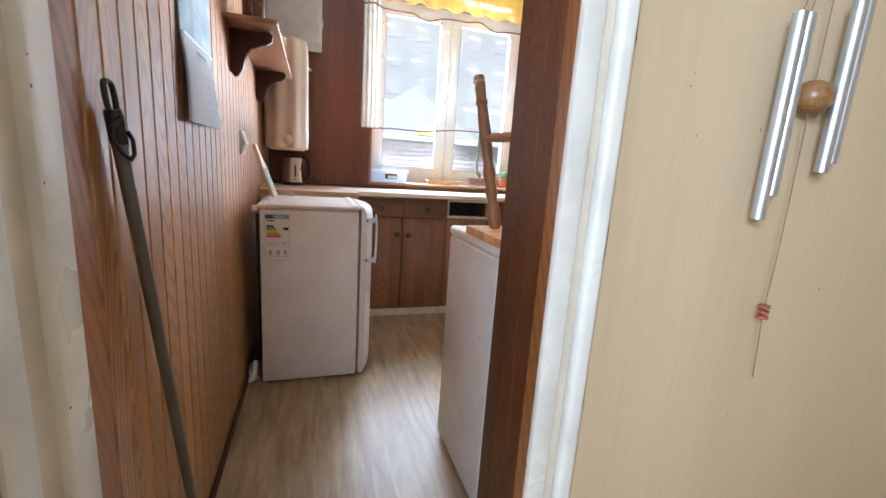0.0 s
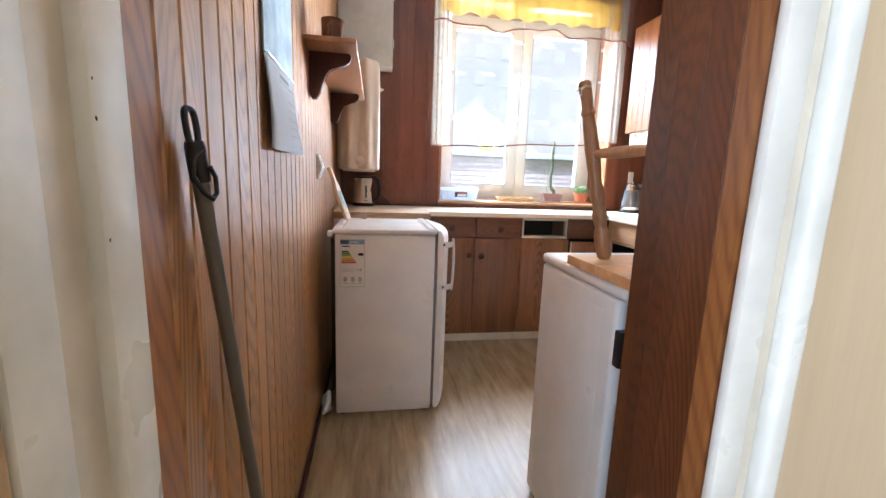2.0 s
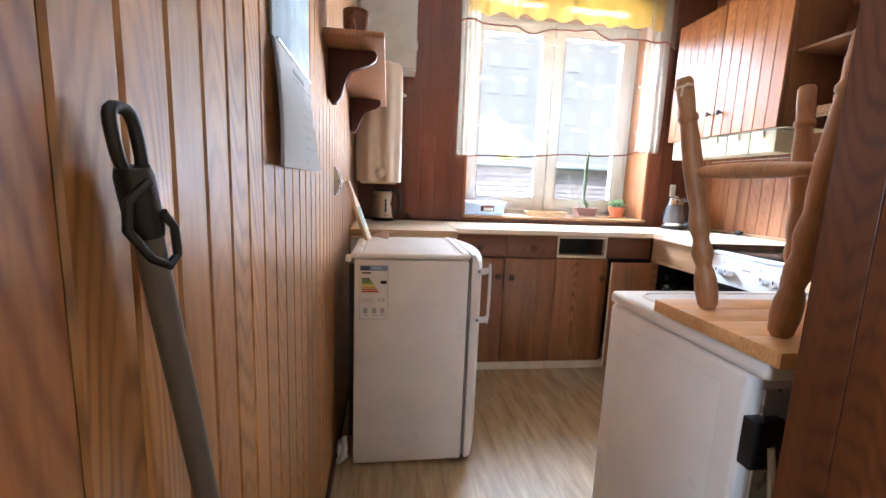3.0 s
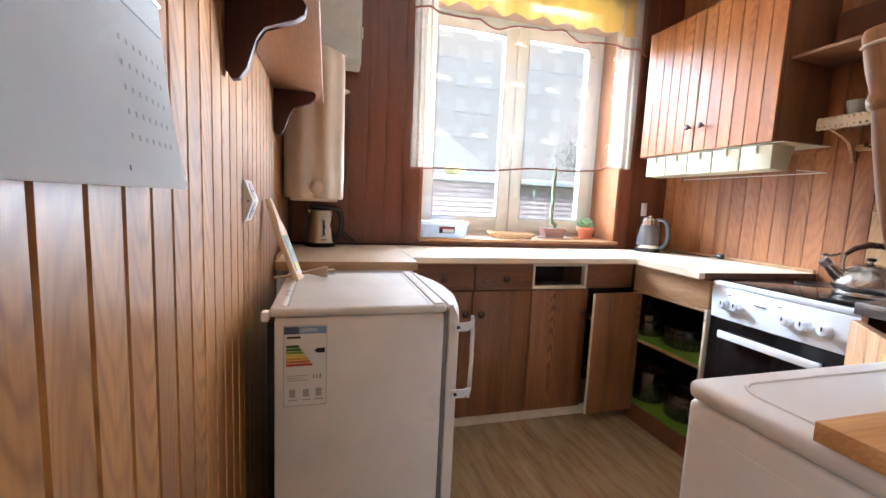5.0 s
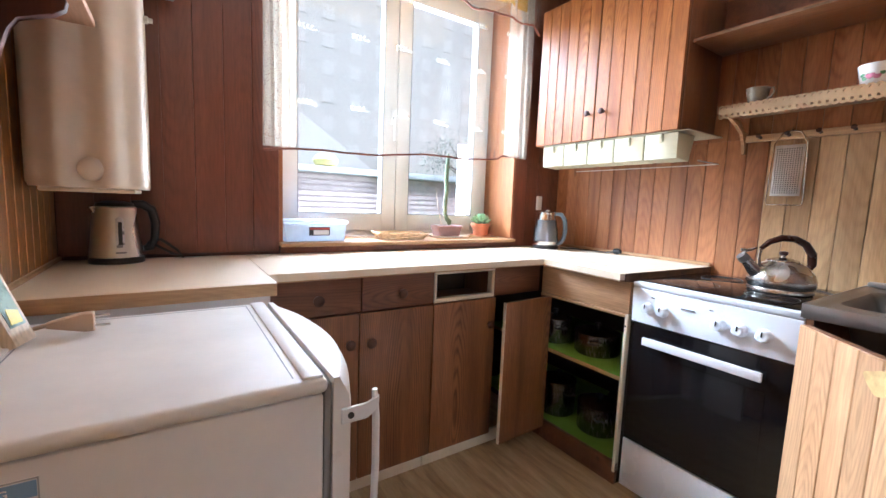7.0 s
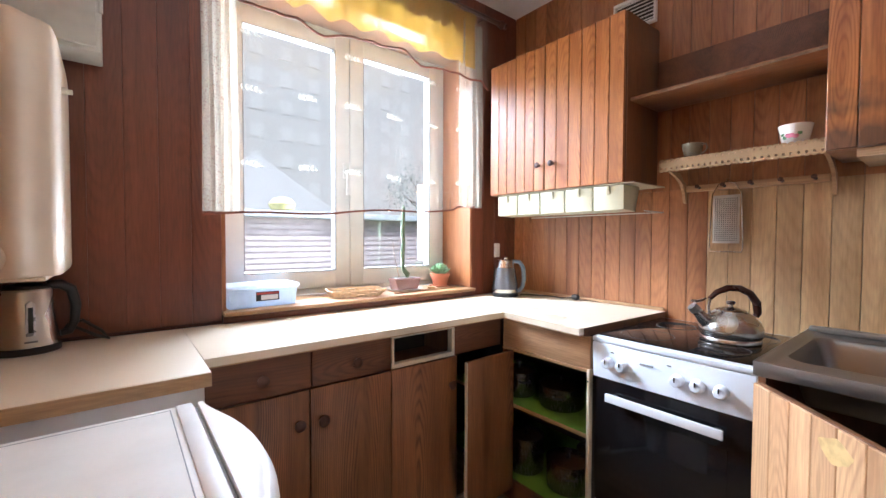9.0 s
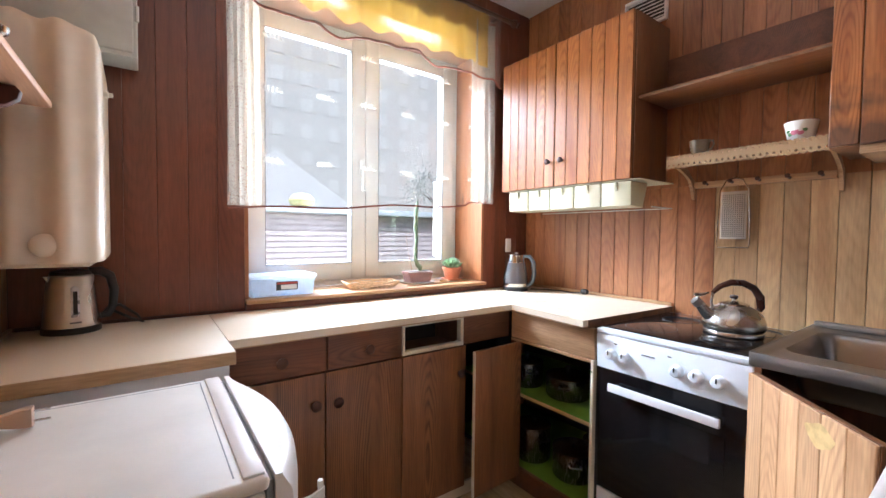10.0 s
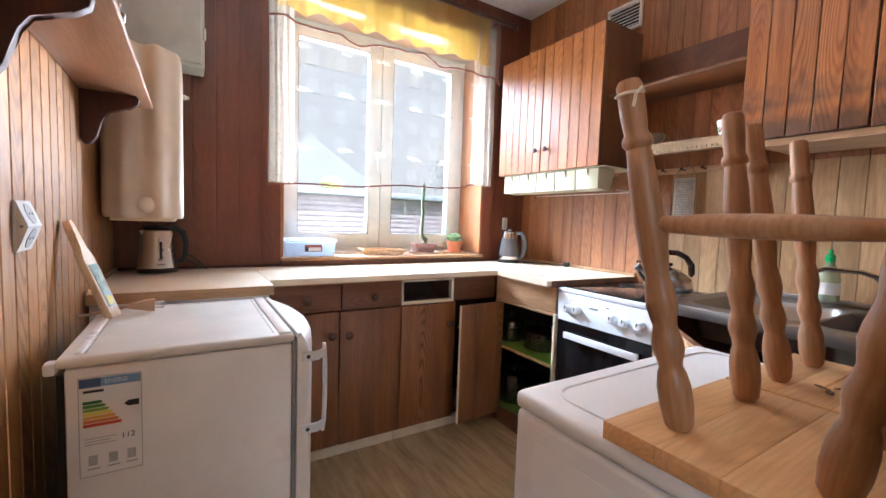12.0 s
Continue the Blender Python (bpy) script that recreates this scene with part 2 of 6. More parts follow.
WORKEDGE = wood("worktop_edge", (0.5, 0.33, 0.17), (0.36, 0.21, 0.1), "x", 0.5, 0.05, 0.2)
BURNTEDGE = wood("burnt_worktop_edge", (0.2, 0.1, 0.05), (0.03, 0.015, 0.01), "y", 0.6, 0.05, 0.7)
HALLWALL = wood("pale_veneer_wallcovering", (0.575, 0.45, 0.285), (0.54, 0.418, 0.26), "z", 0.55, 0.02, 0.1, streak=0.12, knots=0.25)
WHITEPAINT = paint("old_gloss_white_paint", (0.80, 0.78, 0.71), 0.3, 0.07, grain=0.25)
CREAMPAINT = paint("old_cream_paint", (0.70, 0.63, 0.50), 0.4, 0.08, grain=0.2)
CEILPAINT = paint("ceiling_paint", (0.78, 0.76, 0.74), 0.7, 0.06)
PVC = paint("window_plastic", (0.64, 0.65, 0.625), 0.35, 0.03)
ENAMEL = paint("white_appliance_enamel", (0.80, 0.775, 0.755), 0.32, 0.03, grain=0.03)
ENAMELTOP = paint("textured_appliance_top", (0.72, 0.68, 0.63), 0.42, 0.04, grain=0.3)
WASHTOP = paint("washer_top_enamel", (0.80, 0.775, 0.755), 0.5, 0.012, grain=0.04)
STOVEWHITE = paint("stove_enamel", (0.79, 0.845, 0.91), 0.25, 0.03, grain=0.02)
GREYSEAL = paint("grey_door_seal", (0.28, 0.28, 0.28), 0.6, 0.1)
BLACK = paint("black_plastic", (0.012, 0.012, 0.013), 0.35, 0.1)
# near-black colour stands for the shade in gaps and openings
SHADEHOLE = paint("shaded_interior", (0.03, 0.025, 0.022), 0.8, 0.1)
BLACKGLASS = paint("black_glass", (0.006, 0.006, 0.007), 0.05, 0.02, grain=0.0)
KETTLESTEEL = paint("brushed_kettle_steel", (0.62, 0.60, 0.57), 0.26, 0.01, metal=1.0, scale=2, grain=0.0)
STEEL = brushed("stainless_steel", (0.62, 0.6, 0.57), 0.16)
DULLSTEEL = paint("dull_sink_steel", (0.31, 0.295, 0.28), 0.33, 0.02, metal=0.95, scale=3, grain=0.0)
SILVER = paint("silver_plastic", (0.62, 0.63, 0.66), 0.3, 0.04, metal=0.6)
WHITEMETAL = paint("aluminium_handle", (0.74, 0.75, 0.78), 0.35, 0.02, grain=0.0)
ALU = brushed("aluminium_tube", (0.62, 0.65, 0.70), 0.42)
BROOMGREY = paint("grey_pole_plastic", (0.12, 0.105, 0.09), 0.4, 0.06)
HEATERCREAM = paint("heater_cream_enamel", (0.70, 0.60, 0.48), 0.5, 0.05, grain=0.05)
METERWHITE = paint("meter_box_paint", (0.62, 0.64, 0.60), 0.5, 0.07)
CANISTER = paint("cream_canister_plastic", (0.58, 0.55, 0.385), 0.4, 0.04)
PAPER = paint("calendar_paper", (0.86, 0.86, 0.87), 0.7, 0.02)
PHOTO = paint("calendar_photo", (0.25, 0.30, 0.34), 0.75, 0.16, scale=9)
PRINT = paint("grey_print", (0.16, 0.16, 0.18), 0.7, 0.1)
LABELPAPER = paint("label_paper", (0.78, 0.76, 0.745), 0.4, 0.03)
LABELGREY = paint("label_grey", (0.42, 0.42, 0.43), 0.5, 0.05)
LABELBLUE = paint("label_blue", (0.06, 0.10, 0.22), 0.4, 0.05)
LABELSKY = paint("label_light_blue", (0.22, 0.36, 0.56), 0.4, 0.05)
BARS = [paint("label_bar", c, 0.45, 0.05) for c in ((0.02, 0.13, 0.03), (0.07, 0.22, 0.03), (0.22, 0.34, 0.04), (0.72, 0.60, 0.07), (0.66, 0.35, 0.05), (0.62, 0.19, 0.05), (0.5, 0.07, 0.04))]
GREEN = paint("green_shelf_lining", (0.14, 0.26, 0.015), 0.5, 0.08)
SHEER = cloth("sheer_voile", (0.70, 0.70, 0.66), 0.82, through_light=0.10)
SHEERTHICK = cloth("gathered_voile", (0.74, 0.70, 0.60), 0.55, through_light=0.32)
VALANCEVOILE = cloth("valance_voile", (0.62, 0.58, 0.46), 0.72, through_light=0.15)
YELLOW = cloth("yellow_voile", (0.42, 0.25, 0.032), 0.1, through_light=0.38)
PIPING = paint("brown_piping", (0.20, 0.065, 0.04), 0.8, 0.1)
PANE = glass("window_glass")
BOXPLASTIC = cloth("translucent_box_plastic", (0.80, 0.88, 0.96), 0.04, 40.0)
WICKER = paint("wicker", (0.66, 0.47, 0.27), 0.6, 0.15, scale=60, grain=0.5)
TERRACOTTA = paint("terracotta", (0.52, 0.20, 0.11), 0.6, 0.08)
MAUVEPOT = paint("mauve_brown_pot", (0.30, 0.17, 0.15), 0.5, 0.08)
SOIL = paint("soil", (0.05, 0.035, 0.025), 0.9, 0.2, scale=90, grain=0.6)
SUCCULENT = paint("succulent_leaf", (0.20, 0.33, 0.17), 0.45, 0.15)
CACTUS = paint("cactus_skin", (0.16, 0.22, 0.13), 0.55, 0.15, scale=30)
SMOKEGLASS = paint("dark_glass_jug", (0.24, 0.25, 0.27), 0.12, 0.05, metal=0.7, grain=0.0)
CHINA = paint("white_china", (0.80, 0.78, 0.74), 0.15, 0.03, grain=0.0)
PINKPRINT = paint("pink_rose_print", (0.62, 0.20, 0.28), 0.2, 0.1)
GREENPRINT = paint("green_leaf_print", (0.12, 0.25, 0.12), 0.2, 0.1)
MUGGREY = paint("olive_grey_glaze", (0.24, 0.21, 0.15), 0.25, 0.15, scale=50)
BROWNGLAZE = paint("brown_glaze", (0.14, 0.055, 0.03), 0.2, 0.1)
LACE = paint("straw_lace_edging", (0.36, 0.235, 0.115), 0.6, 0.08)
BOARDWOOD = wood("cutting_board_wood", (0.74, 0.61, 0.44), (0.62, 0.47, 0.31), "z", 0.5, 0.05, 0.3)
KETTLEPOLISH = paint("polished_kettle_steel", (0.60, 0.58, 0.55), 0.24, 0.02, metal=1.0, scale=2, grain=0.0)
DARKGREY = paint("dark_grey_punching", (0.06, 0.06, 0.055), 0.6, 0.1)
SHELFEDGE = paint("brown_shelf_edge", (0.2, 0.115, 0.06), 0.6, 0.2, scale=40)
GRATERSTEEL = paint("grey_grater_steel", (0.50, 0.48, 0.44), 0.35, 0.1, metal=0.85, scale=20)
PALEPRINT = paint("pale_print", (0.55, 0.55, 0.57), 0.7, 0.05)
WORNYELLOW = paint("worn_yellow_varnish", (0.58, 0.40, 0.17), 0.5, 0.12, scale=40)
RINGPRINT = paint("faint_hob_print", (0.05, 0.05, 0.05), 0.3, 0.05)
SOCKETWHITE = paint("socket_plastic", (0.72, 0.71, 0.67), 0.3, 0.04)
CABLEBEIGE = paint("beige_cable", (0.46, 0.32, 0.22), 0.5, 0.08)
DARKKNOB = wood("dark_knob_wood", (0.09, 0.035, 0.02), (0.05, 0.018, 0.01), "z", 0.35, 0.1, 0.3)
BROWNHANDLE = paint("brown_bakelite", (0.055, 0.02, 0.014), 0.22, 0.1)
BALLWOOD = wood("chime_ball_wood", (0.30, 0.16, 0.06), (0.19, 0.09, 0.033), "z", 0.3, 0.05, 0.3)
STRING = paint("brown_cord", (0.28, 0.14, 0.08), 0.8, 0.1)
REDBEAD = paint("red_wood_bead", (0.34, 0.10, 0.05), 0.35, 0.1)
SOAPCLEAR = paint("clear_soap_bottle", (0.62, 0.72, 0.52), 0.1, 0.03)
SOAPCLEAR.node_tree.nodes["Principled BSDF"].inputs["Transmission Weight"].default_value = 0.6
CAPGREEN = paint("green_cap", (0.03, 0.36, 0.10), 0.3, 0.05)
POTMETAL = brushed("pan_metal", (0.22, 0.21, 0.2), 0.25)
# pale, low-contrast render, roof and leaf colours carry the window view's overexposed haze
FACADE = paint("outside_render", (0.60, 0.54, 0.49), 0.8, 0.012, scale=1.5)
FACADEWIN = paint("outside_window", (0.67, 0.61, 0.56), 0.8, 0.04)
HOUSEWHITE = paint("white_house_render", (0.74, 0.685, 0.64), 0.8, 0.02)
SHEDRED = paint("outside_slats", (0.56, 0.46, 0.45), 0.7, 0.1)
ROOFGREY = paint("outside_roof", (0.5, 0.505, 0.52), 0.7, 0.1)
GRASS = paint("outside_grass", (0.09, 0.12, 0.045), 0.9, 0.3, scale=20)
LEAF = paint("haze_pale_leaves", (0.40, 0.42, 0.36), 0.7, 0.3, scale=3)
BARK = paint("outside_bark", (0.12, 0.09, 0.07), 0.9, 0.2, scale=12)
YELLOWTHING = paint("outside_yellow_cloth", (0.78, 0.70, 0.26), 0.7, 0.1)
VINYL = vinyl("floor_vinyl")

# ---- building helpers ----


def box(bm, x0, x1, y0, y1, z0, z1, bevel=0.0, seg=2):
    """An axis-aligned block with eased edges, added to bm."""
    r = bmesh.ops.create_cube(bm, size=1.0)
    vs = r["verts"]
    for v in vs:
        v.co = Vector(((x0 + x1) / 2 + v.co.x * (x1 - x0), (y0 + y1) / 2 + v.co.y * (y1 - y0), (z0 + z1) / 2 + v.co.z * (z1 - z0)))
    if bevel > 0:
        es = list({e for v in vs for e in v.link_edges})
        bmesh.ops.bevel(bm, geom=es, offset=bevel, segments=seg, affect="EDGES", profile=0.5)
    return bm


def B(*a, bevel=0.0, seg=2):
    return box(bmesh.new(), *a, bevel=bevel, seg=seg)


def lathe(bm, prof, at=(0, 0, 0), n=24, m=None):
    """A turned solid from (radius, height) pairs round the z axis."""
    rings = []
    for r, z in prof:
        ring = []
        for i in range(n):
            a = 2 * math.pi * i / n
            p = Vector((max(r, 1e-5) * math.cos(a), max(r, 1e-5) * math.sin(a), z))
            if m is not None:
                p = m @ p
            ring.append(bm.verts.new(p + Vector(at)))
        rings.append(ring)
    for a, b in zip(rings, rings[1:]):
        for i in range(n):
            bm.faces.new((a[i], a[(i + 1) % n], b[(i + 1) % n], b[i]))
    bm.faces.new(list(reversed(rings[0])))
    bm.faces.new(rings[-1])
    return bm


def tube(bm, pts, r, n=8, close=False):
    """A round bar along a run of points; r may be one radius or one for each point."""
    pts = [Vector(p) for p in pts]
    rs = r if isinstance(r, (list, tuple)) else [r] * len(pts)
    rings, up = [], None
    k = len(pts)
    for i, p in enumerate(pts):
        d = (pts[(i + 1) % k] - pts[i - 1]) if close else (pts[min(i + 1, k - 1)] - pts[max(i - 1, 0)])
        d.normalize()
        if up is None:
            up = Vector((0, 0, 1)) if abs(d.z) < 0.9 else Vector((1, 0, 0))
        u = d.cross(up)
        u.normalize()
        w = u.cross(d)
        up = w
        rings.append([bm.verts.new(p + (u * math.cos(2 * math.pi * j / n) + w * math.sin(2 * math.pi * j / n)) * rs[i]) for j in range(n)])
    pairs = list(zip(rings, rings[1:])) + ([(rings[-1], rings[0])] if close else [])
    for a, b in pairs:
        for j in range(n):
            bm.faces.new((a[j], a[(j + 1) % n], b[(j + 1) % n], b[j]))
    if not close:
        bm.faces.new(list(reversed(rings[0])))
        bm.faces.new(rings[-1])
    return bm


def slab(bm, outline, axis, lo, hi, bevel=0.0):
    """An outline in a plane, given thickness along an axis (0 x, 1 y, 2 z)."""
    def put(u, v, w):
        return {0: (w, u, v), 1: (u, w, v), 2: (u, v, w)}[axis]
    a = [bm.verts.new(put(u, v, lo)) for u, v in outline]
    b = [bm.verts.new(put(u, v, hi)) for u, v in outline]
    n = len(a)
    bm.faces.new(list(reversed(a)))
    bm.faces.new(b)
    for i in range(n):
        bm.faces.new((a[i], a[(i + 1) % n], b[(i + 1) % n], b[i]))
    if bevel > 0:
        es = [e for e in bm.edges if len({v in a for v in e.verts}) == 1]
        bmesh.ops.bevel(bm, geom=es, offset=bevel, segments=2, affect="EDGES", profile=0.5)
    return bm


def mesh_of(bm, name, material, smooth=True):
    bmesh.ops.recalc_face_normals(bm, faces=bm.faces)
    me = bpy.data.meshes.new(name)
    bm.to_mesh(me)
    bm.free()
    if smooth:
        me.shade_smooth()
        me.set_sharp_from_angle(angle=radians(38))
    me.materials.append(material)
    return me


def part(name, bm, material, parent=None, label="", centred=False):
    c = Vector((0, 0, 0))
    if centred and bm.verts:
        lo = [min(v.co[i] for v in bm.verts) for i in range(3)]
        hi = [max(v.co[i] for v in bm.verts) for i in range(3)]
        c = (Vector(lo) + Vector(hi)) / 2
        bmesh.ops.translate(bm, verts=bm.verts, vec=-c)
    ob = new(name, mesh_of(bm, name, material))
    ob.parent = parent
    ob.location = c
    return tagged(ob, label)


def thing(name, at, label, category, group="", rz=0.0):
    ob = new(name)
    ob.matrix_world = pose(*at, 0, 0, rz)
    ob.empty_display_size = 0.05
    return tagged(ob, label, category, group)


def lone(name, bm, material, label, category, group=""):
    return tagged(part(name, bm, material), label, category, group)


def setting(name, bm, material, label=""):
    return tagged(part(name, bm, material), label, name.split("_")[0], kind="structure")


def lettering(text, size, m, material, parent, name="lettering", thick=0.0004):
    cu = bpy.data.curves.new(name, "FONT")
    cu.body, cu.size, cu.extrude, cu.align_x, cu.align_y = text, size, thick, "CENTER", "CENTER"
    tmp = bpy.data.objects.new(name, cu)
    scene.collection.objects.link(tmp)
    me = bpy.data.meshes.new_from_object(tmp.evaluated_get(bpy.context.evaluated_depsgraph_get()))
    bpy.data.objects.remove(tmp)
    me.materials.clear()
    me.materials.append(material)
    ob = new(name, me)
    ob.parent, ob.matrix_basis = parent, m
    return ob

# ---- structure ----
XL, XR, YW, ZC = -0.36, 2.03, 6.04, 2.6
PLAN = [(-1.4, 0.35), (2.23, 0.35), (2.23, 6.42), (-0.52, 6.42), (-0.52, 2.85), (-1.4, 2.85)]
setting("floor", slab(bmesh.new(), PLAN, 2, -0.12, 0.0), VINYL, "brown streaked wood-look vinyl floor, worn and shiny")
setting("ceiling", slab(bmesh.new(), PLAN, 2, ZC, ZC + 0.12), CEILPAINT, "plain whitish ceiling")
wall_left = setting("wall_left", B(XL - 0.16, XL - 0.014, 3.485, 6.5, 0, ZC), SHADEHOLE, "wall clad in narrow varnished pine boards")
bm = bmesh.new()
box(bm, XL - 0.16, 0.335, YW + 0.014, 6.42, 0, ZC)
box(bm, 1.66, XR + 0.2, YW + 0.014, 6.42, 0, ZC)
box(bm, 0.335, 1.66, YW + 0.014, 6.42, 0, 0.9)
box(bm, 0.335, 1.66, YW + 0.014, 6.42, 2.3, ZC)
wall_window = setting("wall_window", bm, SHADEHOLE, "window wall clad in dark red-brown boards")
wall_right = setting("wall_right", B(XR + 0.014, XR + 0.2, 3.575, YW + 0.014, 0, ZC), SHADEHOLE, "wall clad in brown and pale boards")
bm = bmesh.new()
box(bm, 0.376, XR + 0.014, 3.502, 3.738, 0, ZC)
wall_partition = setting("wall_partition", bm, JAMBWOOD, "thick partition beside the doorway, clad in dark boards")
setting("wall_header", B(XL - 0.014, 0.375, 3.5, 3.738, 2.06, ZC), HALLWALL, "wall above the doorway")
wall_hall_right = setting("wall_hall_right", B(0.452, 1.9, 3.489, 3.5, 0, ZC), HALLWALL, "hall wall covered in pale wood-grain sheet")
# unseen hall shell; return and window opening set so the hall lamp reaches in
setting("wall_hall_left", B(-0.5, XL - 0.012, 2.75, 3.33, 0, ZC), HALLWALL, "pale hall wall beside the doorway")
setting("wall_hall_left_return", B(-1.3, -0.5, 2.75, 2.85, 0, ZC), HALLWALL, "unseen pale hall wall return that bounds the hall lamp's light")
bm = bmesh.new()
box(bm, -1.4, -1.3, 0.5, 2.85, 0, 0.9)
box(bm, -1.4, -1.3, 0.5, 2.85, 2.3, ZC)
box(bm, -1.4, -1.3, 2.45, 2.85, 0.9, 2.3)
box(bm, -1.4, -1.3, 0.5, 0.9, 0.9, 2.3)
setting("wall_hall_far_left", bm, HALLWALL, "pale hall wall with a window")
setting("wall_hall_far_right", B(1.9, 2.05, 0.4, 3.5, 0, ZC), HALLWALL, "plain pale hall wall")
setting("wall_hall_back", B(-1.4, 2.05, 0.35, 0.5, 0, ZC), HALLWALL, "plain pale hall wall behind")
setting("baseboard_left", B(XL, XL + 0.012, 3.5, 6.04, 0, 0.035, bevel=0.004), DARKWOOD, "narrow dark skirting strip")

# door frame round the opening
bm = bmesh.new()
box(bm, 0.346, 0.389, 3.482, 3.5, 0, 2.12, 0.006)
box(bm, 0.411, 0.446, 3.47, 3.5, 0, 2.12, 0.011, 4)
setting("door_frame_right", bm, WHITEPAINT, "gloss white painted door frame, chipped at the edge")
# groove strip in a darker cream than the white bands
setting("door_frame_groove", B(0.3895, 0.4105, 3.491, 3.5, 0, 2.12), CREAMPAINT, "cream groove in the door frame")
bm = bmesh.new()
box(bm, XL - 0.014, XL + 0.009, 3.436, 3.493, 0, 2.06, 0.004)
box(bm, XL - 0.014, XL + 0.006, 3.33, 3.382, 0, 2.06, 0.005)
frame_left = setting("door_frame_left", bm, WHITEPAINT, "white painted door frame with worn paint")
rng = random.Random(11)
for k in range(16):
    cy, cz, r = 3.4385 + rng.uniform(0, 0.004), rng.uniform(0.35, 1.7), rng.uniform(0.0006, 0.0016)
    part("paint_chip", slab(bmesh.new(), [(cy + r * rng.uniform(0.5, 1.1) * math.cos(a), cz + 1.6 * r * rng.uniform(0.5, 1.1) * math.sin(a)) for a in (2 * math.pi * q / 7 for q in range(7))], 0, XL + 0.0088, XL + 0.0094), BROWNGLAZE, frame_left)
# rebate in a darker cream than the white strips
setting("door_rebate_left", B(XL - 0.014, XL - 0.006, 3.382, 3.436, 0, 2.06), CREAMPAINT, "cream rebate of the door frame")
setting("trim_hall_left", B(XL - 0.012, XL + 0.003, 3.27, 3.328, 0, 2.06, bevel=0.004), PALEBOARD, "pale wooden trim by the doorway")
setting("door_frame_head", B(XL - 0.012, 0.345, 3.44, 3.5, 2.02, 2.1, bevel=0.004), WHITEPAINT, "white painted door frame head")
# dark tube drawn in as the ragged gap between frame and wall sheet
bm = bmesh.new()
rng = random.Random(4)
tube(bm, [(0.449 + rng.uniform(-0.003, 0.003), 3.4875, 0.04 * i) for i in range(53)], [rng.uniform(0.0012, 0.0045) for i in range(53)], 5)
setting("trim_sealant", bm, BROWNGLAZE, "dark ragged gap between frame and wall sheet")

rng = random.Random(21)
for k in range(14):
    cx, cz, r = rng.uniform(0.49, 1.1), rng.uniform(0.5, 1.55), rng.uniform(0.0008, 0.0022)
    part("small_stain", slab(bmesh.new(), [(cx + r * rng.uniform(0.5, 1.1) * math.cos(a), cz + 1.8 * r * rng.uniform(0.5, 1.1) * math.sin(a)) for a in (2 * math.pi * q / 7 for q in range(7))], 1, 3.4884, 3.4892), STRING, wall_hall_right)

# window
window_1 = tagged(new("window_1"), "white plastic two-leaf window", "window", kind="structure")
window_1.location = (0.0, 6.29, 0.0)


def ring_frame(x0, x1, z0, z1, w, wb, y0, y1):
    bm = bmesh.new()
    box(bm, x0, x0 + w, y0, y1, z0, z1, 0.004)
    box(bm, x1 - w, x1, y0, y1, z0, z1, 0.004)
    box(bm, x0 + w - 0.001, x1 - w + 0.001, y0 + 0.001, y1, z0, z0 + wb, 0.004)
    box(bm, x0 + w - 0.001, x1 - w + 0.001, y0 + 0.001, y1, z1 - w, z1, 0.004)
    return bm


part("window_frame", ring_frame(0.336, 1.659, 0.916, 2.3, 0.052, 0.04, 0.012, 0.075), PVC, window_1)
for x0, x1 in ((0.392, 0.994), (0.998, 1.603)):
    leaf = part("casement", ring_frame(x0, x1, 0.95, 2.262, 0.079, 0.088, -0.008, 0.055), PVC, window_1)
    part("gasket", ring_frame(x0 + 0.077, x1 - 0.077, 1.036, 2.185, 0.004, 0.004, -0.009, 0.03), GREYSEAL, leaf)
    p = part("pane", B(x0 + 0.079, x1 - 0.079, 0.02, 0.026, 1.038, 2.183), PANE, leaf)
    p.visible_shadow = False
bm = bmesh.new()
box(bm, 0.955, 0.985, -0.018, -0.008, 1.52, 1.6, 0.004)
box(bm, 0.962, 0.978, -0.045, -0.018, 1.54, 1.556, 0.004)
box(bm, 0.96, 0.98, -0.052, -0.036, 1.43, 1.56, 0.005)
part("handle", bm, PVC, window_1, "white plastic window handle")
sill = setting("window_sill", B(0.337, 1.658, 6.0, 6.298, 0.897, 0.915, bevel=0.005), SILLWOOD, "varnished wooden window sill, stained")
setting("trim_sill_front", B(0.337, 1.658, 6.022, 6.038, 0.868, 0.896, bevel=0.002), REDWOOD, "dark strip under the sill")
setting("trim_reveal_right", B(1.644, 1.6595, 6.04, 6.3, 0.916, 2.299), BROWNBOARD, "wood-clad window reveal")
setting("trim_reveal_left", B(0.3355, 0.35, 6.04, 6.3, 0.916, 2.299), BROWNBOARD, "wood-clad window reveal")
setting("trim_reveal_head", B(0.351, 1.643, 6.04, 6.3, 2.285, 2.299), BROWNBOARD, "wood-clad window head")


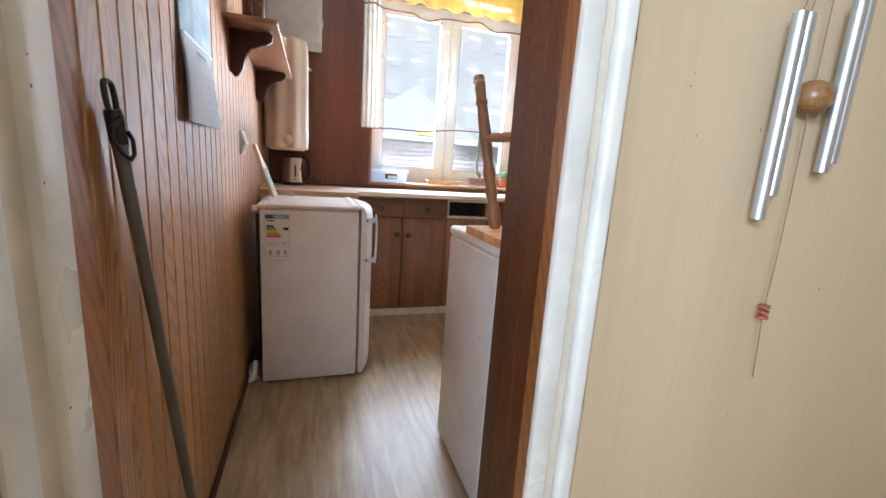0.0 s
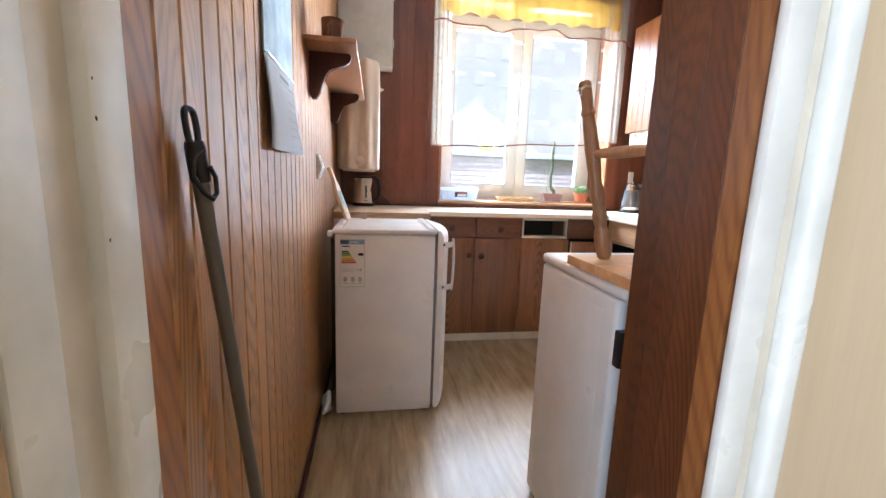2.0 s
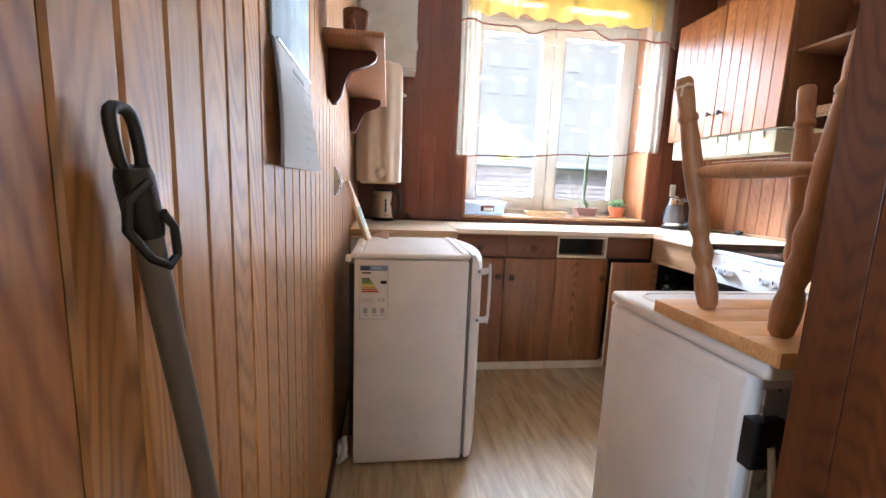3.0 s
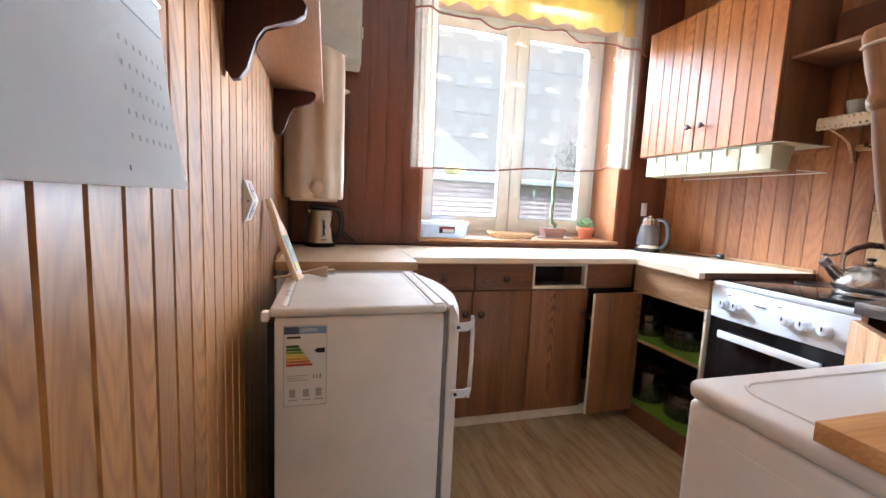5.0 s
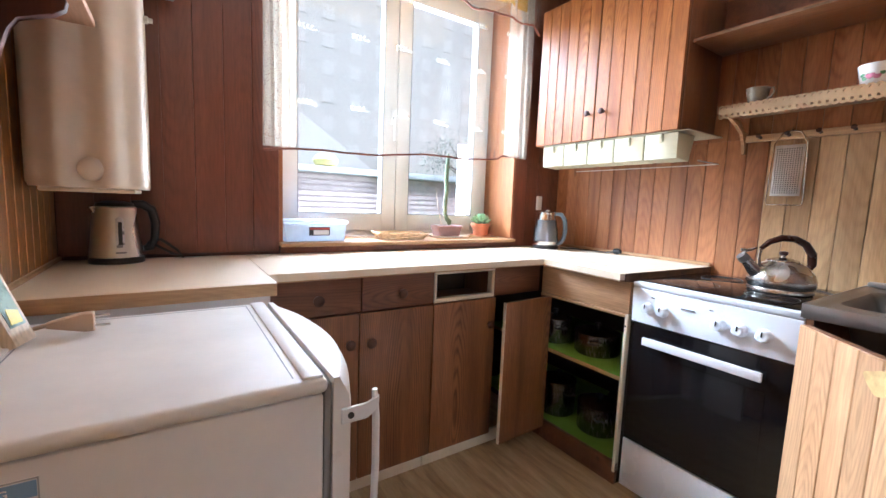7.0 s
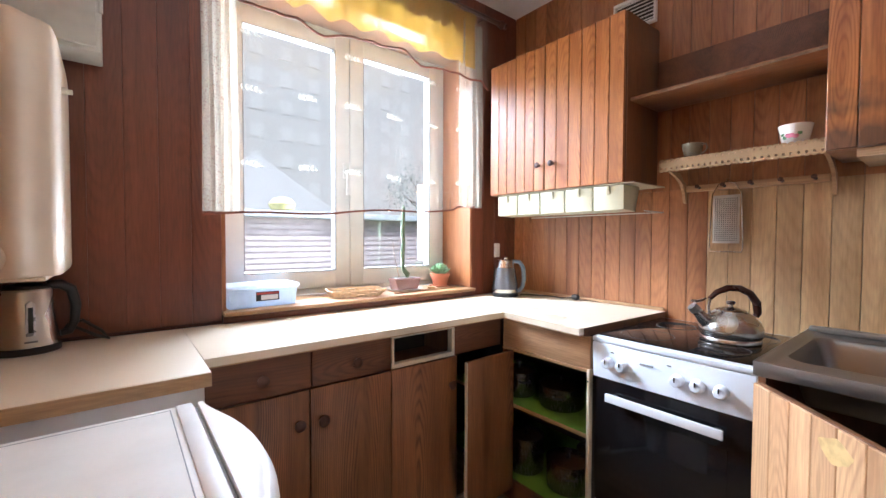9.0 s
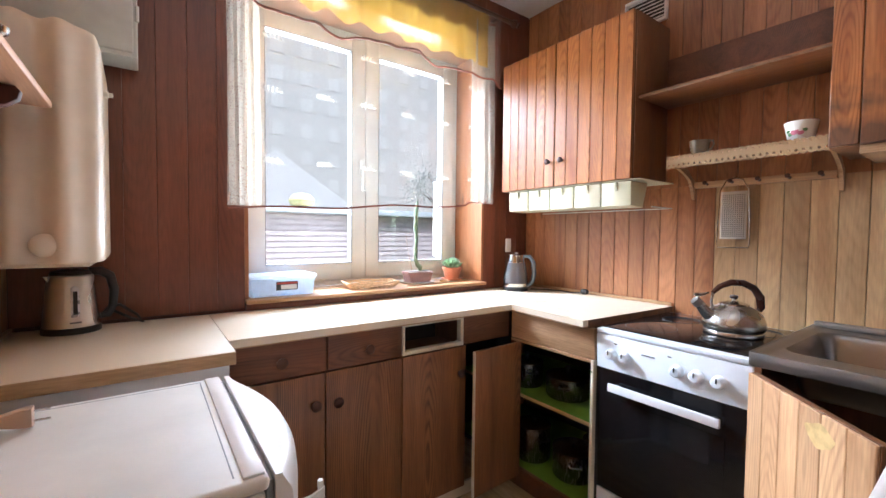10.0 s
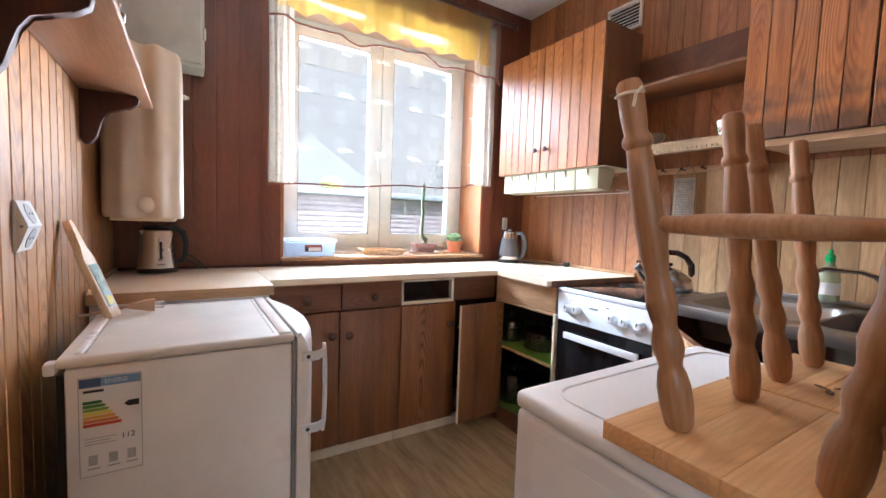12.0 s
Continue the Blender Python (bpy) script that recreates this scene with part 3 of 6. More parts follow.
# ---- fridge ----
def make_fridge():
    f = thing("fridge", (-0.285, 4.78, 0), "white undercounter fridge with a worn top and energy label, door shut", "fridge")
    part("body", B(0, 0.425, 0, 0.49, 0.012, 0.825, bevel=0.008), ENAMEL, f)
    bm = bmesh.new()
    box(bm, -0.012, 0.43, -0.004, 0.494, 0.826, 0.848, 0.009, 3)
    top = part("top_panel", bm, ENAMELTOP, f, "textured white top with a raised rim")
    part("rim", B(0.012, 0.026, 0.02, 0.47, 0.846, 0.8515, bevel=0.003), ENAMEL, top)
    part("rim", B(0.395, 0.425, 0.006, 0.484, 0.846, 0.8525, bevel=0.003), ENAMEL, top)
    for g in ((0.03, 0.386, 0.4715, 0.4735), (0.384, 0.386, 0.02, 0.4712), (0.03, 0.032, 0.02, 0.4712)):
        part("groove", B(g[0], g[1], g[2], g[3], 0.8475, 0.8484), GREYSEAL, top, "thin dark groove round the top")
    part("seal", B(0.4255, 0.4365, 0.004, 0.486, 0.03, 0.838, bevel=0.002), GREYSEAL, f, "grey magnetic door seal")
    bm = bmesh.new()
    # bowed front with a rolled top edge
    nb = 14
    rows = []
    for z, inset in ((0.02, 0.012), (0.03, 0.002), (0.05, 0.0), (0.4, 0.0), (0.79, 0.0), (0.818, 0.003), (0.834, 0.011), (0.844, 0.024), (0.847, 0.04)):
        ys = [-0.002 + 0.494 * i / nb for i in range(nb + 1)]
        front = [bm.verts.new((max(0.447, 0.4635 + 0.052 * (1 - ((y - 0.245) / 0.247) ** 2) - inset), y, z)) for y in ys]
        back = [bm.verts.new((0.437, y, z)) for y in reversed(ys)]
        rows.append(front + back)
    for a, c in zip(rows, rows[1:]):
        for i in range(len(a)):
            bm.faces.new((a[i], a[(i + 1) % len(a)], c[(i + 1) % len(a)], c[i]))
    bm.faces.new(list(reversed(rows[0])))
    bm.faces.new(rows[-1])
    door = part("door", bm, ENAMEL, f)
    bm = bmesh.new()
    for z in (0.786, 0.597):
        slab(bm, [(0.448, z - 0.012), (0.488, z - 0.012), (0.501, z - 0.004), (0.508, z + 0.01), (0.508, z + 0.022), (0.499, z + 0.015), (0.488, z + 0.011), (0.448, z + 0.012)], 1, -0.0075, -0.0025, 0.001)
    tube(bm, [(0.502, 0.0, 0.582), (0.505, 0.0, 0.61), (0.507, 0.0, 0.69), (0.506, 0.0, 0.77), (0.503, 0.0, 0.815)], [0.0045, 0.0058, 0.006, 0.0058, 0.0045], 10)
    h = part("handle", bm, WHITEMETAL, door, "white and silver bar handle")
    for z in (0.786, 0.597):
        part("screw", lathe(bmesh.new(), [(0.005, 0), (0.005, 0.002)], (0.462, -0.0073, z), 10, Matrix.Rotation(radians(90), 4, "X")), BLACK, h)
    for x in (0.03, 0.40):
        for y in (0.03, 0.46):
            part("foot", lathe(bmesh.new(), [(0.014, 0), (0.014, 0.008), (0.008, 0.009), (0.008, 0.013)], (x, y, 0), 12), BLACK, f)
    part("rear_spacer", B(-0.03, -0.011, 0.0, 0.03, 0.815, 0.84, bevel=0.005), ENAMEL, f)
    part("condenser", B(-0.022, -0.001, 0.05, 0.45, 0.1, 0.8, bevel=0.003), BLACK, f, "black condenser grille at the back")
    # energy label
    x0, z1 = 0.021, 0.805
    lab = part("energy_label", B(x0, x0 + 0.102, -0.0012, -0.0002, z1 - 0.205, z1, bevel=0.0003, seg=1), LABELPAPER, f, "printed energy label")

    def strip(name, u0, u1, v0, v1, mat):
        part(name, B(x0 + u0, x0 + u1, -0.0019, -0.0011, z1 - v1, z1 - v0), mat, lab)
    strip("blue_strip", 0.002, 0.036, 0.003, 0.021, LABELBLUE)
    strip("blue_strip", 0.0365, 0.1, 0.003, 0.021, LABELSKY)
    lettering("ENERG", 0.012, pose(x0 + 0.06, -0.0021, z1 - 0.012, 90), LABELPAPER, lab)
    strip("logo_bar", 0.008, 0.04, 0.027, 0.032, BLACK)
    for i, c in enumerate(BARS):
        part("class_bar", slab(bmesh.new(), [(x0 + 0.007, z1 - 0.049 - i * 0.0078), (x0 + 0.007, z1 - 0.0555 - i * 0.0078), (x0 + 0.034 + i * 0.0052, z1 - 0.0555 - i * 0.0078), (x0 + 0.038 + i * 0.0052, z1 - 0.05225 - i * 0.0078), (x0 + 0.034 + i * 0.0052, z1 - 0.049 - i * 0.0078)], 1, -0.0019, -0.0011), c, lab)
    part("class_arrow", slab(bmesh.new(), [(x0 + 0.072, z1 - 0.064), (x0 + 0.079, z1 - 0.070), (x0 + 0.097, z1 - 0.070), (x0 + 0.097, z1 - 0.058), (x0 + 0.079, z1 - 0.058)], 1, -0.0019, -0.0011), BLACK, lab)
    lettering("112", 0.016, pose(x0 + 0.078, -0.0016, z1 - 0.131, 90), BLACK, lab)
    for i in range(3):
        strip("small_print", 0.008, 0.058 - 0.01 * (i % 2), 0.126 + i * 0.006, 0.1275 + i * 0.006, LABELGREY)
    for i, u in enumerate((0.014, 0.046, 0.076)):
        strip("pictogram", u, u + 0.014, 0.162, 0.182, LABELGREY)
        strip("small_print", u - 0.002, u + 0.018, 0.188, 0.191, LABELGREY)
    # border lines
    for a in ((0, 0.102, 0, 0.0014), (0, 0.102, 0.2036, 0.205), (0, 0.0014, 0, 0.205), (0.1006, 0.102, 0, 0.205)):
        strip("border", *a, LABELGREY)
    return f


make_fridge()
bm = bmesh.new()
tube(bm, [(-0.345, 4.80, 0.012), (-0.33, 4.79, 0.03), (-0.318, 4.80, 0.06), (-0.322, 4.83, 0.09), (-0.34, 4.85, 0.06), (-0.345, 4.83, 0.02), (-0.33, 4.82, 0.01), (-0.315, 4.84, 0.01)], 0.012, 8)
lone("drain_hose", bm, SOCKETWHITE, "white plastic hose curled on the floor behind the fridge", "hose")

# flat cord and plug on the fridge
plug = thing("power_plug", (-0.175, 5.165, 0.8515), "beige moulded mains plug with a bare cord lying on the fridge", "plug")
bm = bmesh.new()
slab(bm, [(-0.05, 0.013), (0.0, 0.001), (0.014, 0.001), (0.014, 0.035), (0.0, 0.035), (-0.05, 0.022)], 1, -0.011, 0.011, 0.004)
part("plug_body", bm, CABLEBEIGE, plug)
for z in (0.009, 0.027):
    part("pin", tube(bmesh.new(), [(0.014, 0, z), (0.036, 0, z)], 0.0022, 8), STEEL, plug)
part("cord", tube(bmesh.new(), [(-0.048, 0, 0.0175), (-0.075, 0.012, 0.009), (-0.1, 0.01, 0.004), (-0.125, -0.01, 0.004), (-0.15, -0.03, 0.0045)], 0.0038, 8), CABLEBEIGE, plug)
# small cutting board leaning on the wall
cb = thing("cutting_board", (-0.254, 5.135, 0.8515), "small wooden cutting board with painted picture, leaning on wall", "cutting board", rz=-15)
tilt = math.atan2(0.098, 0.256)
bm = bmesh.new()
out = [(-0.027, 0), (0.027, 0), (0.029, 0.165), (0.021, 0.187), (0.012, 0.2), (0.011, 0.262), (0.006, 0.274), (-0.006, 0.274), (-0.011, 0.262), (-0.012, 0.2), (-0.021, 0.187), (-0.029, 0.165)]
slab(bm, out, 0, -0.018, 0.0, 0.002)
bmesh.ops.rotate(bm, verts=bm.verts, cent=(0, 0, 0), matrix=Matrix.Rotation(-tilt, 3, "Y"))
part("board", bm, BOARDWOOD, cb)
bm = bmesh.new()
slab(bm, [(-0.019, 0.03), (0.019, 0.03), (0.02, 0.15), (-0.02, 0.15)], 0, 0.0003, 0.0012)
bmesh.ops.rotate(bm, verts=bm.verts, cent=(0, 0, 0), matrix=Matrix.Rotation(-tilt, 3, "Y"))
pic = part("picture", bm, paint("painted_green_picture", (0.36, 0.46, 0.38), 0.7, 0.3, scale=30, spec=0.2), cb, "green painted motif")
bm = bmesh.new()
slab(bm, [(-0.015, 0.035), (0.014, 0.034), (0.016, 0.055), (-0.01, 0.062)], 0, 0.0013, 0.002)
bmesh.ops.rotate(bm, verts=bm.verts, cent=(0, 0, 0), matrix=Matrix.Rotation(-tilt, 3, "Y"))
part("yellow_motif", bm, BARS[3], cb)
cb.rotation_euler = (0, 0, radians(-14))
cb.location.x = -0.243


# ---- washing machine ----
def make_washer():
    w = thing("washing_machine", (0.415, 3.82, 0), "slim white washing machine with its back to the partition", "washing machine")
    bm = bmesh.new()
    box(bm, 0.0, 0.6, 0.03, 0.45, 0.015, 0.815, 0.012, 3)
    part("body", bm, ENAMEL, w)
    for y0, y1 in ((0.08, 0.40),):
        part("side_pressing", B(-0.0009, 0.004, y0, y1, 0.06, 0.775, bevel=0.0009), ENAMEL, w)
    bm = bmesh.new()
    box(bm, -0.004, 0.604, -0.004, 0.45, 0.816, 0.848, 0.012, 3)
    t = part("top_panel", bm, WASHTOP, w)
    bm = bmesh.new()
    pts = []
    for cx, cy, a0 in ((0.52, 0.36, 0), (0.09, 0.36, 90), (0.09, 0.07, 180), (0.52, 0.07, 270)):
        for k in range(7):
            a = radians(a0 + 15 * k)
            pts.append((cx + 0.05 * math.cos(a), cy + 0.05 * math.sin(a), 0.848))
    tube(bm, pts, 0.003, 6, True)
    part("raised_rim", bm, ENAMEL, t)
    part("front_panel", B(0.016, 0.584, 0.449, 0.453, 0.03, 0.69, bevel=0.0015), ENAMEL, w)
    bm = bmesh.new()
    lathe(bm, [(0.17, 0), (0.17, 0.012), (0.15, 0.022), (0.12, 0.012), (0.0, 0.006)], (0.3, 0.4525, 0.45), 28, Matrix.Rotation(radians(-90), 4, "X"))
    part("porthole", bm, SILVER, w)
    part("control_panel", B(0.016, 0.584, 0.449, 0.454, 0.7, 0.8, bevel=0.0015), STOVEWHITE, w)
    part("back_plate", B(0.03, 0.57, 0.024, 0.0305, 0.06, 0.79, bevel=0.002), SILVER, w)
    part("hose_bracket", B(0.002, 0.06, 0.006, 0.0315, 0.66, 0.745, bevel=0.003), BLACK, w, "black hose clip on the back")
    part("inlet_hose", tube(bmesh.new(), [(0.035, 0.006, 0.7), (0.04, 0.004, 0.67), (0.06, 0.012, 0.6), (0.09, 0.017, 0.4), (0.1, 0.017, 0.05)], 0.006, 8), SOCKETWHITE, w)
    for x in (0.04, 0.56):
        for y in (0.06, 0.39):
            part("foot", lathe(bmesh.new(), [(0.02, 0), (0.02, 0.012), (0.01, 0.014), (0.01, 0.02)], (x, y, 0), 12), BLACK, w)


make_washer()


# ---- stools upside down on the washing machine ----
def leg_profile(h):
    return [(0.0, 0), (0.012, 0.0), (0.0175, 0.008), (0.0208, 0.035), (0.0205, 0.06), (0.0172, 0.078), (0.0142, 0.086), (0.0155, 0.094), (0.0192, 0.109), (0.019, 0.119), (0.0158, 0.134), (0.0145, 0.142), (0.0162, 0.151), (0.0192, 0.168), (0.0184, 0.182), (0.0152, 0.2), (0.0142, 0.208), (0.0172, 0.235), (0.0188, 0.285), (0.0172, 0.34), (0.0152, 0.37), (0.0146, 0.374), (0.0186, 0.38), (0.0186, 0.387), (0.0146, 0.394), (0.0162, 0.42), (0.0158, h - 0.006), (0.0125, h)]


def make_stool(name, at, rz, seat_x, seat_y, legs, label):
    """legs: foot of each leg on the seat (x, y) and its lean at the tip (dx, dy)."""
    s = thing(name, at, label, "stool", "upturned stools", rz)
    n = 4
    seat = part("seat", B(0.0, seat_x, 0.0, seat_y / n - 0.0002, 0, 0.025, bevel=0.0008), SEATWOOD, s, "glued plank seat", True)
    for i in range(1, n):
        part("plank", B(0.0, seat_x, i * seat_y / n, (i + 1) * seat_y / n - 0.0002, 0, 0.025, bevel=0.0008), SEATWOOD, s, centred=True)
    h = 0.462
    for x, y, dx, dy in legs:
        d = Vector((dx, dy, 0.455))
        m = d.to_track_quat("Z", "Y").to_matrix().to_4x4()
        lg = part("leg", lathe(bmesh.new(), leg_profile(h), (0, 0, 0), 18), LEGWOOD, s)
        lg.matrix_basis = Matrix.Translation((x, y, 0.0245)) @ m
    for (a, b) in ((0, 2), (1, 3)):
        pa = Vector((legs[a][0] + legs[a][2] * 0.59, legs[a][1] + legs[a][3] * 0.59, 0.295))
        pb = Vector((legs[b][0] + legs[b][2] * 0.59, legs[b][1] + legs[b][3] * 0.59, 0.295))
        part("stretcher", tube(bmesh.new(), [pa.lerp(pb, t) for t in (0.03, 0.06, 0.3, 0.5, 0.7, 0.94, 0.97)], [0.008, 0.010, 0.0135, 0.0145, 0.0135, 0.010, 0.008], 12), LEGWOOD, s)
    return s


st = make_stool("stool", (0.405, 3.795, 0.8495), 0, 0.335, 0.29, [(0.072, 0.225, -0.07, 0.062), (0.262, 0.225, 0.022, 0.062), (0.07, 0.07, -0.012, -0.062), (0.262, 0.07, 0.022, -0.062)], "pale wooden stool turned upside down, turned legs upright")
part("string", tube(bmesh.new(), [(0.003 + 0.0165 * math.cos(2.4 + 0.5 * k), 0.284 + 0.0165 * math.sin(2.4 + 0.5 * k), 0.455 + 0.0012 * k) for k in range(7)] + [(-0.006, 0.262, 0.462), (-0.016, 0.262, 0.452), (-0.014, 0.266, 0.438)], 0.002, 6), CREAMPAINT, st, "knotted scrap of pale string")
st2 = make_stool("stool", (0.748, 3.795, 0.8495), 0, 0.31, 0.29, [(0.075, 0.235, -0.03, 0.066), (0.232, 0.235, 0.03, 0.066), (0.08, 0.07, -0.03, -0.06), (0.23, 0.07, 0.03, -0.06)], "second pale wooden stool turned upside down behind the first")

for u, v, a in ((0.085, 0.17, 20), (0.105, 0.185, 60), (0.125, 0.165, -30), (0.1, 0.15, 0), (0.15, 0.12, 40), (0.18, 0.1, 30)):
    part("burnt_mark", slab(bmesh.new(), [(u + 0.014 * math.cos(t) * math.cos(radians(a)) - 0.006 * math.sin(t) * math.sin(radians(a)), v + 0.014 * math.cos(t) * math.sin(radians(a)) + 0.006 * math.sin(t) * math.cos(radians(a))) for t in (2 * math.pi * k / 14 for k in range(14))], 2, 0.0249, 0.0253), BROWNGLAZE, st2, "dark burnt-in mark")

# ---- base cabinets along the window wall ----
YF = 5.578
cab = thing("base_cabinet", (0.205, YF, 0), "pine base cabinet with drawers, shut doors and an empty slot", "cabinet")


def loc(x):
    return x - 0.205


D = 0.44
for a in ((0.0, 0.016, 0.02, D, 0.07, 0.838), (loc(1.145), loc(1.161), 0.02, D, 0.07, 0.838), (0.016, loc(1.145), 0.02, D, 0.072, 0.088), (0.016, loc(1.145), D - 0.01, D, 0.088, 0.838), (0.016, loc(1.145), 0.02, D - 0.01, 0.69, 0.704), (0.016, loc(1.145), 0.02, D - 0.01, 0.822, 0.838)):
    part("carcass_panel", B(*a), SIDEBROWN, cab)
for x0, x1, z0, z1, mat, nm in ((0.207, 0.519, 0.708, 0.832, DRAWERPINE, "drawer_front"), (0.523, 0.828, 0.708, 0.832, DRAWERPINE, "drawer_front"), (0.207, 0.513, 0.06, 0.70, DOORPINE, "door"), (0.517, 0.829, 0.06, 0.70, DOORPINE, "door"), (0.833, 1.158, 0.06, 0.70, DOORPINE, "door"), (1.145, 1.425, 0.708, 0.832, DRAWERPINE, "fascia")):
    p = part(nm, B(loc(x0), loc(x1), 0.0, 0.018, z0, z1, bevel=0.0025), mat, cab, centred=True)
    if nm != "fascia":
        kx, kz = {(0.207, 0.708): (0.363, 0.764), (0.523, 0.708): (0.681, 0.762), (0.207, 0.06): (0.477, 0.592), (0.517, 0.06): (0.557, 0.588), (0.833, 0.06): (1.122, 0.585)}[(x0, z0)]
        part("knob", lathe(bmesh.new(), [(0.009, 0), (0.009, 0.008), (0.018, 0.014), (0.019, 0.019), (0.012, 0.025), (0.0, 0.027)], (loc(kx) - p.location.x, -p.location.y, kz - p.location.z), 16, Matrix.Rotation(radians(90), 4, "X")), DARKKNOB, p, "round dark wooden knob")
bm = bmesh.new()
for a in ((0.832, 1.143, 0.706, 0.722), (0.832, 1.143, 0.822, 0.836), (0.832, 0.842, 0.722, 0.822), (1.128, 1.143, 0.722, 0.822)):
    box(bm, loc(a[0]), loc(a[1]), -0.001, 0.03, a[2], a[3], 0.002)
part("slot_frame", bm, CREAMPAINT, cab, "pale frame round the empty slot")
# dark sheet gives the empty slot its shade by colour
part("slot_back", B(loc(0.842), loc(1.128), 0.2, 0.21, 0.705, 0.822), SHADEHOLE, cab)
part("plinth", B(loc(0.207), loc(0.808), 0.022, 0.036, 0.0, 0.0585, bevel=0.002), CREAMPAINT, cab, "cream plinth board")
part("plinth", B(loc(0.811), loc(1.428), 0.022, 0.036, 0.0, 0.0585, bevel=0.002), CREAMPAINT, cab, "cream plinth board")

# corner unit with its open door and open shelves
cor = thing("corner_cabinet", (1.425, 5.11, 0), "pine corner cabinet standing open, green-lined shelves with pans", "cabinet")
CY = YF + 0.06 - 5.11
bm = bmesh.new()
box(bm, 0.0, 0.02, 0.0, 0.45, 0.708, 0.832, 0.002)
part("fascia", bm, RAILPINE, cor, "plain pale pine panel under the worktop")
part("top_rail", B(-0.004, 0.018, 0.012, 0.45, 0.694, 0.706, bevel=0.002), RAILPINE, cor)
part("corner_post", B(0.0, 0.022, 0.405, 0.452, 0.0, 0.693, bevel=0.002), SIDEBROWN, cor)
part("edge_strip", B(-0.003, 0.022, 0.0, 0.011, 0.055, 0.706, bevel=0.001), CREAMPAINT, cor, "pale edging strip")
part("bottom_rail", B(0.0, 0.02, 0.0, 0.404, 0.0, 0.09, bevel=0.002), DRAWERPINE, cor)
# carcass panels coloured near black for the shade inside the cabinet
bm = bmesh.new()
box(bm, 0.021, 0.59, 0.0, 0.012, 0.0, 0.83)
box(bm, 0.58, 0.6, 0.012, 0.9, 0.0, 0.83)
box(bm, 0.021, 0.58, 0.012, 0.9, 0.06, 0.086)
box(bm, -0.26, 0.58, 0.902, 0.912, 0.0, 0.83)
part("carcass", bm, SHADEHOLE, cor)
part("shelf", B(0.012, 0.58, 0.013, 0.85, 0.43, 0.446), RAILPINE, cor)
part("shelf_lining", B(0.013, 0.578, 0.014, 0.848, 0.4462, 0.4475), GREEN, cor, "bright green shelf lining")
part("shelf_lining", B(0.022, 0.578, 0.014, 0.898, 0.0862, 0.0885), GREEN, cor, "bright green shelf lining")
door = part("door", B(-0.292, 0.0, -0.016, 0.0, 0.06, 0.698, bevel=0.0025), DOORPINE, cor, "cabinet door standing ajar")
door.location, door.rotation_euler = (0.0, 0.4, 0.0), (0, 0, radians(2.5))
part("door_edge", B(-0.2945, -0.2922, -0.0155, -0.0005, 0.061, 0.697), CREAMPAINT, door, "pale bare edge")
part("screw", lathe(bmesh.new(), [(0.004, 0), (0.004, 0.002)], (-0.003, 0.006, 0.66), 8, Matrix.Rotation(radians(-90), 4, "Y")), BLACK, cor)


def make_pan(at, r, h, label, rz):
    p = thing("saucepan", at, label, "saucepan", "pans in the corner cabinet", rz)
    part("pot", lathe(bmesh.new(), [(0.0, 0.0), (r * 0.94, 0.0), (r, 0.008), (r, h), (r * 1.03, h + 0.003), (r * 0.97, h + 0.003), (r * 0.96, 0.01), (0, 0.008)], (0, 0, 0), 24), POTMETAL, p)
    part("lid", lathe(bmesh.new(), [(r * 1.02, h + 0.004), (r * 1.02, h + 0.008), (r * 0.6, h + 0.02), (0.0, h + 0.026)], (0, 0, 0), 24), POTMETAL, p)
    part("lid_knob", lathe(bmesh.new(), [(0.008, h + 0.024), (0.007, h + 0.036), (0.015, h + 0.04), (0.013, h + 0.048), (0, h + 0.05)], (0, 0, 0), 12), BLACK, p)
    for s in (-1, 1):
        part("handle", tube(bmesh.new(), [(s * r, -0.025, h * 0.75), (s * (r + 0.025), -0.022, h * 0.77), (s * (r + 0.025), 0.022, h * 0.77), (s * r, 0.025, h * 0.75)], 0.005, 8), BLACK, p)


make_pan((1.60, 5.32, 0.0887), 0.095, 0.12, "steel saucepan with lid on the green shelf", 40)
make_pan((1.57, 5.54, 0.0887), 0.085, 0.16, "tall steel pot with lid on the green shelf", 75)
make_pan((1.80, 5.30, 0.0887), 0.09, 0.10, "low steel saucepan with lid on the green shelf", 20)
make_pan((1.60, 5.36, 0.4477), 0.10, 0.09, "wide steel pan with lid on the upper shelf", 30)
make_pan((1.56, 5.58, 0.4477), 0.08, 0.11, "small steel pot with lid on the upper shelf", 60)

# white unit behind the fridge, under the left worktop
wu = thing("white_cabinet", (-0.355, 5.45, 0), "plain white cabinet hidden behind the fridge", "cabinet")
part("carcass", B(0, 0.545, 0.02, 0.57, 0.0, 0.829), ENAMEL, wu)
part("front", B(0.002, 0.545, 0.0, 0.019, 0.08, 0.829, bevel=0.002), ENAMEL, wu)

# worktops
w1 = thing("worktop", (-0.355, 5.41, 0.83), "pale wood-grain laminate worktop, deeper over the white cabinet", "worktop")
part("top", B(0.0, 0.556, 0.004, 0.625, 0.0, 0.038, bevel=0.003), WORKTOP, w1)
part("edging", B(0.0, 0.556, 0.0, 0.0036, 0.001, 0.036, bevel=0.001), WORKEDGE, w1, "brown edging strip")
w2 = thing("worktop", (0.2025, 5.54, 0.84), "pale wood-grain L-shaped laminate worktop with a burnt end", "worktop")
bm = bmesh.new()
slab(bm, [(0, 0), (1.205, 0), (1.17, -0.415), (1.82, -0.445), (1.82, 0.495), (0, 0.495)], 2, 0.003, 0.028)
part("top", bm, WORKTOP, w2)
bm = bmesh.new()
